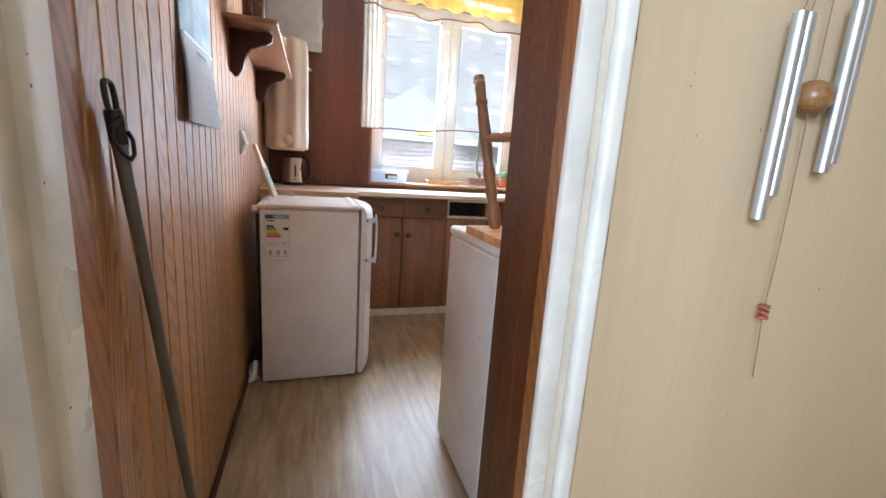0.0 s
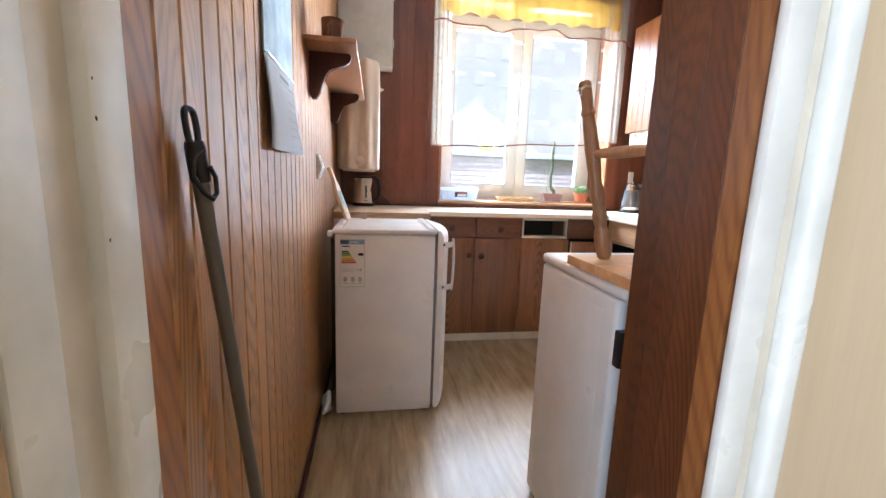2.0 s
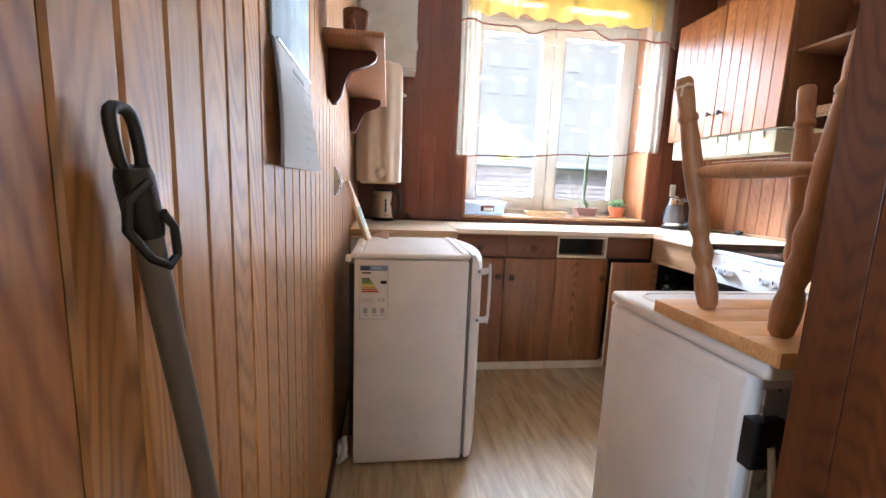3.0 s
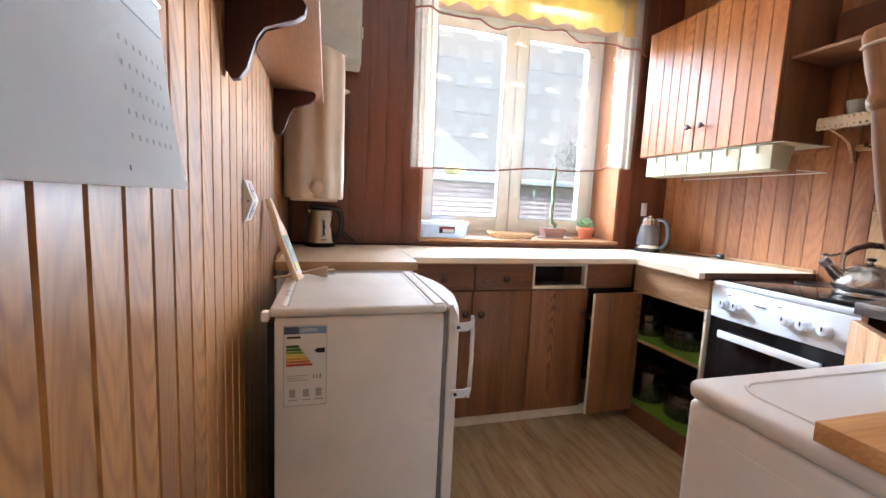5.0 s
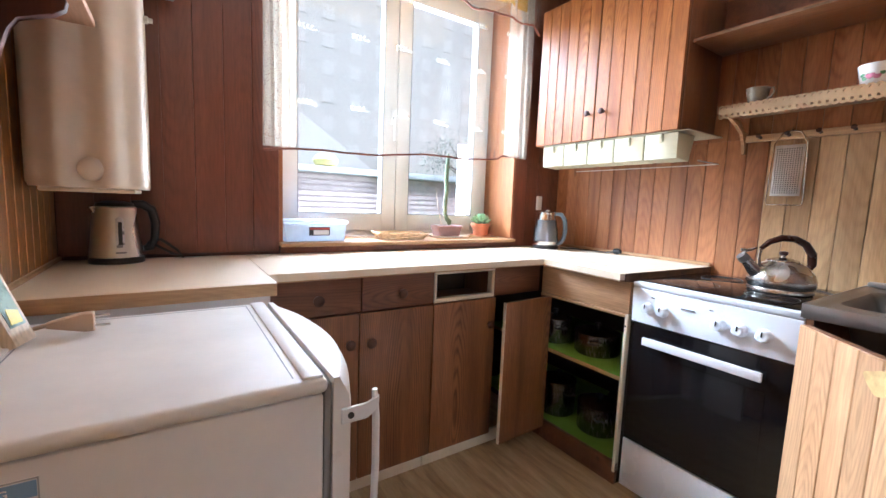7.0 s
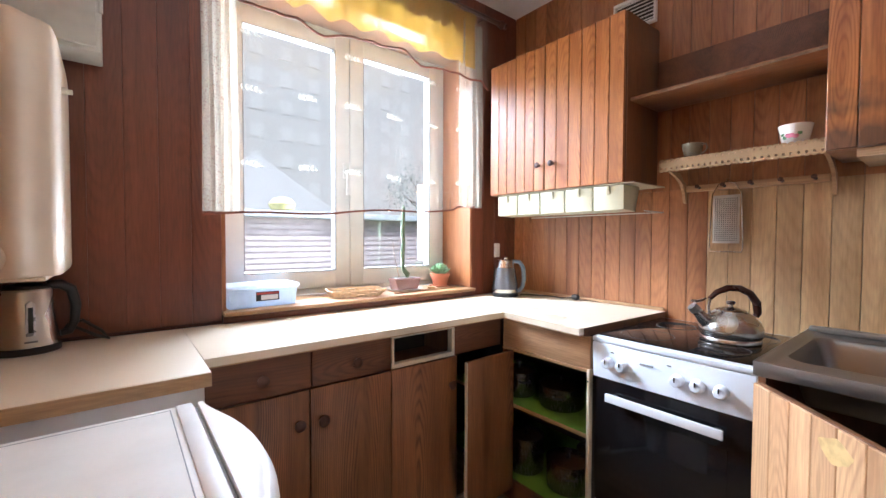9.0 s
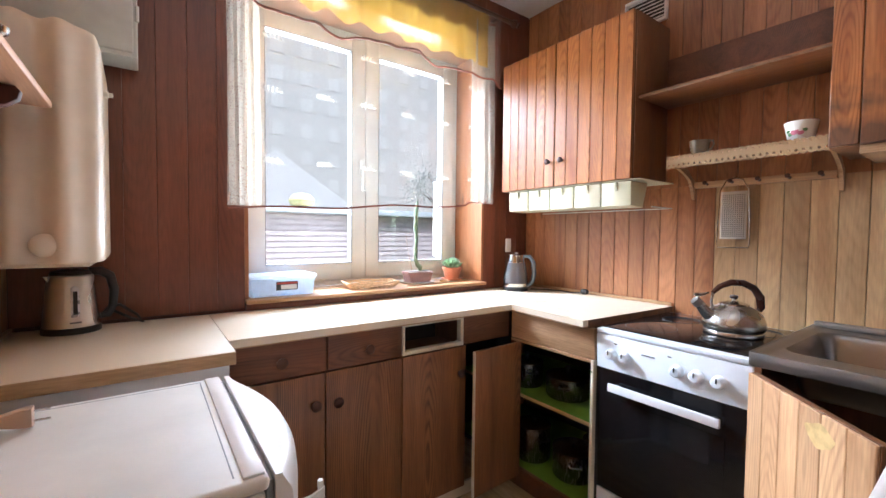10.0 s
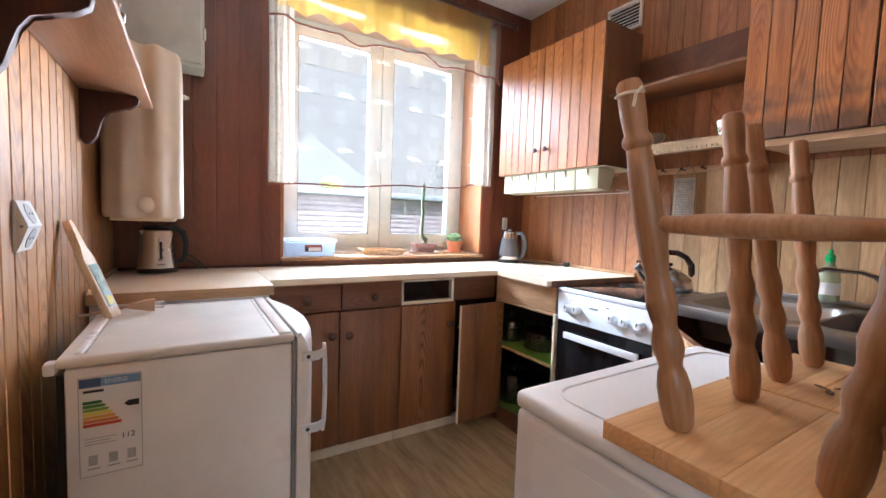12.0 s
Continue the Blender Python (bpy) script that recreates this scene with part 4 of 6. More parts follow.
slab(bm, [(0.002, 0.003), (1.205, 0.003), (1.172, -0.412), (1.815, -0.442), (1.815, 0.49), (0.002, 0.49)], 2, -0.002, 0.003)
part("substrate", bm, WORKEDGE, w2)
part("burnt_end", slab(bmesh.new(), [(1.2, -0.419), (1.82, -0.4485), (1.82, -0.4455), (1.2, -0.4165)], 2, -0.004, 0.027), BURNTEDGE, w2, "charred bare end of the worktop")
setting("trim_worktop_left", B(XL + 0.001, XL + 0.012, 5.42, 6.03, 0.8685, 0.882, bevel=0.003), WORKEDGE, "pale wooden bead along the worktop")
setting("trim_worktop_back", B(-0.345, 0.333, 6.027, 6.0395, 0.8685, 0.88, bevel=0.003), DARKWOOD, "dark bead along the worktop")
setting("trim_worktop_right", B(XR - 0.013, XR - 0.001, 5.1, 6.03, 0.8685, 0.884, bevel=0.003), WORKEDGE, "pale wooden bead along the worktop")


# ---- stove ----
def make_stove():
    s = thing("electric_stove", (1.43, 4.588, 0), "white freestanding electric stove with black glass top and oven door", "stove")
    W, Dp = 0.512, 0.57
    part("body", B(0.03, Dp, 0.002, W - 0.002, 0.02, 0.82, bevel=0.004), STOVEWHITE, s)
    bm = bmesh.new()
    box(bm, -0.008, Dp + 0.005, 0.0, W, 0.822, 0.842, 0.006)
    part("hob_frame", bm, STOVEWHITE, s)
    hob = part("hob_glass", B(0.02, Dp - 0.03, 0.012, W - 0.012, 0.8425, 0.847, bevel=0.0015), BLACKGLASS, s, "black ceramic hob glass")
    for x, y, r in ((0.15, 0.13, 0.072), (0.15, 0.38, 0.09), (0.4, 0.13, 0.09), (0.4, 0.38, 0.072)):
        bm = bmesh.new()
        tube(bm, [(x + r * math.cos(2 * math.pi * k / 40), y + r * math.sin(2 * math.pi * k / 40), 0.847) for k in range(40)], 0.0007, 4, True)
        part("zone_ring", bm, RINGPRINT, hob)
    panel = part("control_panel", slab(bmesh.new(), [(0.0, 0.69), (-0.008, 0.815), (-0.004, 0.821), (0.03, 0.821), (0.03, 0.69)], 1, 0.001, W - 0.001, 0.003), STOVEWHITE, s)
    for y in (5.034, 4.98, 4.797, 4.738, 4.674):
        k = part("knob", lathe(bmesh.new(), [(0.021, 0), (0.021, 0.006), (0.0185, 0.010), (0.017, 0.024), (0.013, 0.028), (0, 0.0285)], (-0.004, y - 4.588, 0.752), 20, Matrix.Rotation(radians(-90), 4, "Y")), STOVEWHITE, s, "round white control knob")
        part("pointer", B(-0.034, -0.0322, y - 4.588 - 0.002, y - 4.588 + 0.002, 0.752, 0.768), BLACK, k)
    for y in (0.43, 0.235):
        part("indicator", B(-0.009, -0.006, y - 0.006, y + 0.006, 0.792, 0.795), BLACK, s)
    part("logo_bar", B(-0.009, -0.006, 0.285, 0.33, 0.775, 0.779), PRINT, s)
    part("oven_door", B(0.004, 0.03, 0.004, W - 0.004, 0.215, 0.686, bevel=0.004), BLACKGLASS, s, "black glass oven door")
    part("oven_window", B(0.0028, 0.006, 0.07, W - 0.07, 0.3, 0.58, bevel=0.001), BLACKGLASS, s)
    h = part("oven_handle", B(-0.034, -0.022, 0.074, 0.444, 0.617, 0.645, bevel=0.0015), WHITEMETAL, s, "flat silver-white oven handle")
    for y in (0.095, 0.42):
        part("bracket", B(-0.022, 0.004, y - 0.008, y + 0.008, 0.622, 0.64, bevel=0.002), BLACK, h)
    part("drawer", B(0.012, 0.03, 0.002, W - 0.002, 0.01, 0.208, bevel=0.004), STOVEWHITE, s, "white storage drawer")


make_stove()

# whistling kettle on the hob
kt = thing("whistling_kettle", (1.725, 4.745, 0.8472), "polished steel whistling kettle with a brown handle, on the hob", "kettle", rz=140)
part("body", lathe(bmesh.new(), [(0.0, 0), (0.088, 0.0), (0.093, 0.004), (0.093, 0.014), (0.091, 0.017), (0.098, 0.03), (0.097, 0.048), (0.088, 0.072), (0.07, 0.092), (0.048, 0.104), (0.046, 0.107), (0.0, 0.107)], n=40), KETTLEPOLISH, kt)
lid = part("lid", lathe(bmesh.new(), [(0.046, 0.107), (0.045, 0.111), (0.02, 0.119), (0.007, 0.121), (0.007, 0.128), (0, 0.128)], n=28), KETTLEPOLISH, kt)
part("lid_knob", lathe(bmesh.new(), [(0.006, 0.127), (0.012, 0.13), (0.014, 0.136), (0.011, 0.141), (0, 0.143)], n=16), BROWNHANDLE, lid)
part("spout", tube(bmesh.new(), [(0.07, 0, 0.06), (0.095, 0, 0.078), (0.112, 0, 0.098), (0.124, 0, 0.11)], [0.026, 0.021, 0.017, 0.0155], 14), KETTLEPOLISH, kt)
part("whistle", tube(bmesh.new(), [(0.121, 0, 0.107), (0.137, 0, 0.122)], [0.018, 0.016], 14), DULLSTEEL, kt)
part("whistle_lever", tube(bmesh.new(), [(0.128, 0, 0.124), (0.125, 0, 0.138), (0.105, 0, 0.142), (0.088, 0, 0.15)], [0.005, 0.006, 0.005, 0.004], 8), KETTLEPOLISH, kt)
part("whistle_cap", lathe(bmesh.new(), [(0.0, -0.008), (0.009, -0.005), (0.01, 0.003), (0, 0.007)], (0.13, 0, 0.142), 12), KETTLEPOLISH, kt)
part("handle_arm", tube(bmesh.new(), [(0.072, 0, 0.085), (0.078, 0, 0.12), (0.072, 0, 0.15)], 0.005, 10), KETTLEPOLISH, kt)
part("handle", tube(bmesh.new(), [(0.075, 0, 0.148), (0.05, 0, 0.172), (0.012, 0, 0.187), (-0.03, 0, 0.186), (-0.066, 0, 0.168), (-0.09, 0, 0.135), (-0.094, 0, 0.098), (-0.088, 0, 0.085)], [0.007, 0.010, 0.0115, 0.012, 0.0125, 0.0135, 0.0125, 0.009], 12), BROWNHANDLE, kt, "curved brown bakelite handle")

# ---- sink ----
sk = thing("sink_unit", (1.378, 3.8, 0), "pine sink cupboard with steel double sink, door standing open", "sink")
bm = bmesh.new()
N = 110


def sink_h(u, v):
    """Depth of the steel top at u across (0 front) and v along."""
    d = 0.0
    for cv in (0.21, 0.57):
        a = max(abs(u - 0.33) - 0.155, 0.0)
        b2 = max(abs(v - cv) - 0.115, 0.0)
        q = math.hypot(a, b2)
        s = min(1.0, max(0.0, (0.062 - q) / 0.045))
        d = max(d, 0.13 * s * s * (3 - 2 * s))
    edge = min(u, 0.648 - u, v, 0.782 - v)
    s = min(1.0, max(0.0, (0.03 - edge) / 0.018))
    return 0.870 - d + 0.006 * s * s * (3 - 2 * s)


grid = [[bm.verts.new((0.648 * i / N, 0.782 * j / N, sink_h(0.648 * i / N, 0.782 * j / N))) for j in range(N + 1)] for i in range(N + 1)]
for i in range(N):
    for j in range(N):
        bm.faces.new((grid[i][j], grid[i + 1][j], grid[i + 1][j + 1], grid[i][j + 1]))
top = part("steel_top", bm, DULLSTEEL, sk, "dull stained stainless steel double sink")
part("front_rim", B(-0.007, 0.001, 0.0, 0.782, 0.838, 0.8775, bevel=0.003), DULLSTEEL, top)
part("side_rim", B(0.0, 0.648, 0.781, 0.788, 0.838, 0.8775, bevel=0.003), DULLSTEEL, top)
part("back_upstand", B(0.622, 0.65, 0.0, 0.782, 0.872, 0.892, bevel=0.006), DULLSTEEL, top)
bm = bmesh.new()
box(bm, 0.03, 0.62, 0.765, 0.782, 0.0, 0.837)
box(bm, 0.03, 0.62, 0.0, 0.017, 0.0, 0.837)
box(bm, 0.6, 0.62, 0.017, 0.765, 0.0, 0.75)
box(bm, 0.03, 0.6, 0.017, 0.765, 0.06, 0.08)
part("carcass", bm, SIDEBROWN, sk)
sd = part("door", B(-0.405, 0.0, -0.016, 0.0, 0.07, 0.823, bevel=0.001), SIDEBROWN, sk, "cupboard door of pale pine boards, standing open")
sd.location, sd.rotation_euler = (-0.012, 0.776, 0.0), (0, 0, radians(45))
for i in range(6):
    part("door_board", B(-0.404 + i * 0.0675, -0.404 + i * 0.0675 + 0.0655, 0.0005, 0.0085, 0.071, 0.822, bevel=0.0022, seg=1), RAWPINE, sd, centred=True)
part("worn_patch", slab(bmesh.new(), [(-0.268 + (0.042 + 0.004 * math.sin(3 * a) + 0.0015 * math.sin(7 * a)) * math.cos(a), 0.772 + (0.025 + 0.004 * math.sin(4 * a + 1)) * math.sin(a)) for a in (2 * math.pi * k / 40 for k in range(40))], 1, 0.0085, 0.0089), WORNYELLOW, sd, "yellowish worn patch in the varnish")
tap = thing("tap", (1.97, 4.13, 0.876), "chrome mixer tap with a long swivel spout", "tap")
part("base", lathe(bmesh.new(), [(0.026, 0.012), (0.026, 0.02), (0.02, 0.03), (0.018, 0.1), (0.014, 0.125), (0, 0.13)], n=18), STEEL, tap)
part("spout", tube(bmesh.new(), [(0, 0, 0.09), (-0.02, 0.02, 0.12), (-0.06, 0.05, 0.135), (-0.16, 0.12, 0.14), (-0.19, 0.14, 0.13), (-0.195, 0.143, 0.105)], 0.009, 10), STEEL, tap)
part("lever", tube(bmesh.new(), [(0, 0, 0.125), (0.0, -0.03, 0.15), (0.0, -0.07, 0.165)], [0.009, 0.007, 0.005], 8), STEEL, tap)
soap = thing("soap_bottle", (1.955, 4.275, 0.8905), "clear washing-up liquid bottle with a green cap, on the sink", "bottle")
part("bottle", lathe(bmesh.new(), [(0.0, 0), (0.033, 0.0), (0.036, 0.006), (0.036, 0.075), (0.031, 0.105), (0.018, 0.13), (0.012, 0.138), (0.012, 0.146), (0, 0.146)], n=22), SOAPCLEAR, soap)
part("label", lathe(bmesh.new(), [(0.0366, 0.025), (0.0366, 0.07)], n=22), CHINA, soap)
part("cap", lathe(bmesh.new(), [(0.015, 0.144), (0.015, 0.17), (0.007, 0.176), (0.006, 0.192), (0, 0.193)], n=16), CAPGREEN, soap)


# ---- wall cabinets ----
def make_wall_cabinet(name, at, width, z1, splits, boards, label, knobs, front):
    """Front faces -x; the width runs along y from at[1]."""
    c = thing(name, at, label, "wall cabinet")
    part("carcass", B(0.022, 0.308, 0.0, width, 0.0, z1, bevel=0.002), SIDEBROWN, c)
    n = 0
    for y0, y1 in zip(splits, splits[1:]):
        d = part("door", B(0.008, 0.0205, y0 + 0.002, y1 - 0.002, 0.002, z1 - 0.002, bevel=0.001), SIDEBROWN, c)
        m = boards[n]
        w = (y1 - y0 - 0.004) / m
        for i in range(m):
            part("door_board", B(-0.004, 0.0075, y0 + 0.002 + i * w + 0.0006, y0 + 0.002 + (i + 1) * w - 0.0006, 0.002, z1 - 0.002, bevel=0.0025, seg=1), front, d, centred=True)
        if knobs:
            ky = knobs[n]
            part("knob", lathe(bmesh.new(), [(0.006, 0), (0.006, 0.012), (0.014, 0.018), (0.015, 0.024), (0.009, 0.03), (0, 0.031)], (-0.004, ky, 0.13), 16, Matrix.Rotation(radians(-90), 4, "Y")), DARKKNOB, d, "small dark turned knob")
        n += 1
    return c


make_wall_cabinet("wall_cabinet", (1.722, 5.146, 1.45), 0.804, 0.733, (0.0, 0.418, 0.804), (6, 6), "varnished pine wall cabinet with two shut board doors", (0.365, 0.448), ORANGEPINE)
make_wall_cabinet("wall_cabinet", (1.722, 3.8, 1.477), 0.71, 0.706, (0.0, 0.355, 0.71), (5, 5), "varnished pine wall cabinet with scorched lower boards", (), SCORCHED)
bm = bmesh.new()
slab(bm, [(1.735, 3.83), (1.735, 4.44), (2.0, 4.44), (2.0, 3.83)], 2, 1.452, 1.4765)
lone("cabinet_light_rail", bm, RAILPINE, "pale wooden rail under the wall cabinet", "rail")

# storage drawers under the first cabinet
rack = thing("canister_rack", (1.735, 5.14, 1.328), "rack of five cream plastic storage scoops under the wall cabinet", "canister rack")
part("runner", B(-0.008, 0.285, -0.035, 0.755, 0.118, 0.1215), CANISTER, rack)
part("rail", tube(bmesh.new(), [(0.10, -0.03, 0.003), (0.285, -0.03, 0.003), (0.285, 0.75, 0.003)], 0.0025, 6), CHINA, rack)
for i in range(5):
    y0 = 0.004 + i * 0.15
    bm = bmesh.new()
    prof = [(-0.012, 0.006), (0.09, 0.0), (0.125, 0.112), (-0.014, 0.112)]
    slab(bm, prof, 1, y0, y0 + 0.144, 0.004)
    sc = part("scoop", bm, CANISTER, rack)
    part("scoop_handle", slab(bmesh.new(), [(-0.026, 0.098), (-0.012, 0.07), (-0.012, 0.112), (-0.024, 0.112)], 1, y0 + 0.062, y0 + 0.08, 0.002), CANISTER, sc)

# shelves between the cabinets
ws = thing("wall_shelf", (1.765, 4.512, 1.803), "thin brown shelf with a patchy brown edge between the wall cabinets", "shelf")
part("board", B(0.0, 0.263, 0.0, 0.632, 0.0, 0.015, bevel=0.002), SHELFBROWN, ws)
# separate edging strip in a patchy brown
part("edging", B(-0.002, -0.0004, 0.0, 0.632, 0.0015, 0.0095), SHELFEDGE, ws, "patchy brown front edge")
setting("trim_shelf_back", B(2.012, 2.0285, 4.512, 5.144, 1.82, 2.03, bevel=0.002), DRAWERPINE, "plain brown panel above the shelf")
ls = thing("lace_shelf", (1.80, 4.515, 1.42), "straw-coloured shelf with a scalloped perforated edge and a peg rail", "shelf")
part("board", B(0.006, 0.226, 0.0, 0.52, 0.1, 0.112, bevel=0.002), RAILPINE, ls)
bm = bmesh.new()
ny = 26
cell_rows = ((0.105, 0.092, 0.116, 1), (0.077, 0.092, 0.064, -1))
for j in range(ny):
    # one scallop with its hole
    y0, w = 0.0 + j * 0.02, 0.02
    for cz, zi, zo, sg in cell_rows:
        cy, r = y0 + w / 2, 0.0042
        ring = [(cy + r * math.cos(2 * math.pi * k / 8 + math.pi / 8), cz + sg * r * math.sin(2 * math.pi * k / 8 + math.pi / 8)) for k in range(8)]
        outer = [(y0 + w, zo - sg * 0.005), (cy + 0.005, zo), (cy - 0.005, zo), (y0, zo - sg * 0.005), (y0, zi), (cy - 0.004, zi), (cy + 0.004, zi), (y0 + w, zi)]
        lay = []
        for x in (0.0, 0.005):
            a = [bm.verts.new((x, u, v)) for u, v in ring]
            b = [bm.verts.new((x, u, v)) for u, v in outer]
            lay.append((a, b))
            for k in range(8):
                bm.faces.new((a[k], a[(k + 1) % 8], b[(k + 1) % 8], b[k]))
        for q in (0, 1):
            for k in range(8):
                bm.faces.new((lay[0][q][k], lay[0][q][(k + 1) % 8], lay[1][q][(k + 1) % 8], lay[1][q][k]))
part("scalloped_edge", bm, LACE, ls, "scalloped edging with round holes")
for y in (0.004, 0.496):
    part("bracket", slab(bmesh.new(), [(0.05, 0.074), (0.15, 0.074), (0.19, 0.04), (0.226, 0.025), (0.226, -0.055), (0.212, -0.05), (0.204, -0.015), (0.175, 0.03), (0.12, 0.056)], 1, y, y + 0.012, 0.002), RAILPINE, ls)
part("peg_rail", B(0.205, 0.226, 0.021, 0.495, -0.005, 0.022, bevel=0.002), RAILPINE, ls)
for i in range(5):
    part("peg", lathe(bmesh.new(), [(0.006, 0), (0.005, 0.02), (0.009, 0.028), (0, 0.032)], (0.205, 0.06 + i * 0.095, 0.009), 10, Matrix.Rotation(radians(-80), 4, "Y")), DARKKNOB, ls)


def make_cup(name, at, prof, material, label, category, handle=True, rz=0.0):
    c = thing(name, at, label, category, rz=rz)
    part("bowl", lathe(bmesh.new(), prof, n=28), material, c)
    if handle:
        r = prof[3][0]
        part("handle", tube(bmesh.new(), [(0, -r * 0.9, 0.05), (0, -r - 0.018, 0.05), (0, -r - 0.022, 0.032), (0, -r - 0.012, 0.018), (0, -r * 0.85, 0.014)], 0.0035, 8), material, c)
    return c


make_cup("teacup", (1.845, 4.925, 1.5322), [(0, 0), (0.022, 0), (0.03, 0.012), (0.038, 0.058), (0.036, 0.058), (0.028, 0.014), (0, 0.008)], MUGGREY, "patterned grey-olive teacup on the lace shelf", "cup", rz=-15)
bowl = make_cup("sugar_bowl", (1.85, 4.605, 1.5322), [(0, 0), (0.03, 0), (0.036, 0.006), (0.048, 0.066), (0.046, 0.066), (0.034, 0.01), (0, 0.006)], CHINA, "white china bowl painted with a pink rose", "bowl", False)
for a, z, s, mt in ((170, 0.03, 0.012, PINKPRINT), (192, 0.026, 0.010, PINKPRINT), (150, 0.024, 0.009, GREENPRINT), (140, 0.034, 0.007, GREENPRINT), (208, 0.034, 0.007, GREENPRINT)):
    r = 0.036 + 0.012 * (z - 0.006) / 0.06 + 0.0006
    ctr = Vector((r * math.cos(radians(a)), r * math.sin(radians(a)), z))
    bm = bmesh.new()
    lathe(bm, [(s, -0.0004), (s * 0.8, 0.0008), (0, 0.001)], ctr, 12, Matrix.Rotation(radians(a), 4, "Z") @ Matrix.Rotation(radians(79), 4, "Y"))
    part("rose_print", bm, mt, bowl)

# grater
gr = thing("grater", (2.0, 4.85, 1.155), "flat steel grater with a wire loop, hung on the wall", "grater")
part("wire_frame", tube(bmesh.new(), [(0, -0.056, 0.0), (0, 0.056, 0.0), (0, 0.06, 0.02), (0, 0.052, 0.24), (0, 0.03, 0.282), (0, 0.0, 0.292), (0, -0.03, 0.282), (0, -0.052, 0.24), (0, -0.06, 0.02)], 0.0025, 8, True), STEEL, gr)
blade = part("blade", B(-0.003, 0.0, -0.048, 0.048, 0.035, 0.235, bevel=0.001), GRATERSTEEL, gr)
bm = bmesh.new()
for i in range(11):
    for j in range(22):
        yy, zz = -0.039 + i * 0.0078, 0.048 + j * 0.0082
        slab(bm, [(yy - 0.0028, zz - 0.0025), (yy + 0.0028, zz - 0.0025), (yy, zz + 0.003)], 0, -0.0048, -0.003)
part("teeth", bm, DARKGREY, blade, "dark punched teeth")
part("hook", tube(bmesh.new(), [(0.028, 0, 0.3), (-0.006, 0, 0.3), (-0.008, 0, 0.292)], 0.002, 6), STEEL, gr)

# vent grille high on the wall
vt = thing("vent_grille", (2.025, 5.26, 2.3), "white vent grille with a side arm above the wall cabinet", "vent")
vt.scale = (1.0, 0.7, 0.8)
# near-black plate puts the shade behind the slats into the colour
part("backing", B(-0.002, 0.003, -0.14, 0.14, -0.07, 0.09), SHADEHOLE, vt)
bm = bmesh.new()
for a in ((-0.15, 0.15, -0.085, -0.068), (-0.15, 0.15, 0.088, 0.105), (-0.15, -0.135, -0.068, 0.088), (0.135, 0.15, -0.068, 0.088)):
    box(bm, -0.02, 0.003, a[0], a[1], a[2], a[3], 0.003)
part("frame", bm, CEILPAINT, vt)
for i in range(7):
    part("slat", slab(bmesh.new(), [(-0.016, -0.062 + i * 0.022), (-0.003, -0.05 + i * 0.022), (-0.003, -0.046 + i * 0.022), (-0.016, -0.058 + i * 0.022)], 1, -0.134, 0.134), CEILPAINT, vt)

# ---- jug kettles on the worktop ----
k1 = thing("electric_kettle", (-0.198, 5.955, 0.8682), "brushed steel electric kettle with black handle on the worktop", "kettle", rz=14)
k1.scale = (0.88, 0.88, 0.98)
part("base", lathe(bmesh.new(), [(0.0, 0), (0.086, 0), (0.086, 0.016), (0.08, 0.02), (0, 0.02)], n=28), BLACK, k1)
part("jug", lathe(bmesh.new(), [(0.0, 0.021), (0.083, 0.021), (0.083, 0.03), (0.079, 0.06), (0.068, 0.165), (0.066, 0.185), (0.06, 0.19), (0, 0.19)], n=32), KETTLESTEEL, k1)
part("lid", lathe(bmesh.new(), [(0.061, 0.19), (0.056, 0.2), (0.03, 0.207), (0, 0.208)], n=28), BLACK, k1)
part("handle", tube(bmesh.new(), [(0.05, 0, 0.198), (0.085, 0, 0.198), (0.115, 0, 0.18), (0.127, 0, 0.13), (0.122, 0, 0.075), (0.108, 0, 0.045), (0.084, 0, 0.042)], [0.013, 0.015, 0.016, 0.0155, 0.014, 0.012, 0.01], 12), BLACK, k1)
part("spout", slab(bmesh.new(), [(-0.078, 0.186), (-0.055, 0.19), (-0.055, 0.15)], 1, -0.022, 0.022, 0.005), STEEL, k1)
win = part("level_window", slab(bmesh.new(), [(-0.011, 0.055), (0.011, 0.055), (0.013, 0.07), (0.011, 0.15), (0.0, 0.158), (-0.011, 0.15), (-0.013, 0.07)], 1, -0.0805, -0.066, 0.002), SILVER, k1)
part("level_glass", slab(bmesh.new(), [(-0.006, 0.065), (0.006, 0.065), (0.006, 0.14), (-0.006, 0.14)], 1, -0.0818, -0.078), BLACK, win)
part("badge", B(-0.016, 0.016, -0.0842, -0.08, 0.036, 0.041), PRINT, k1)
part("cord", tube(bmesh.new(), [(0.07, 0.02, 0.01), (0.11, 0.035, 0.06), (0.15, 0.03, 0.07), (0.2, 0.0, 0.03), (0.215, -0.02, 0.006), (0.18, -0.01, 0.02), (0.13, 0.02, 0.05), (0.1, 0.05, 0.03)], 0.0052, 8), BLACK, k1)
k2 = thing("glass_kettle", (1.80, 5.90, 0.8682), "dark glass and steel electric kettle with blue-grey handle", "kettle", rz=-55)
part("base", lathe(bmesh.new(), [(0.0, 0), (0.074, 0), (0.074, 0.018), (0.068, 0.024), (0, 0.024)], n=28), BLACK, k2)
part("jug", lathe(bmesh.new(), [(0.0, 0.025), (0.07, 0.025), (0.073, 0.04), (0.069, 0.09), (0.054, 0.175), (0.05, 0.2), (0, 0.2)], n=32), STEEL, k2)
part("glass_panel", lathe(bmesh.new(), [(0.0737, 0.044), (0.0703, 0.09), (0.0565, 0.168), (0.0545, 0.168)], n=32), SMOKEGLASS, k2, "dark glass body")
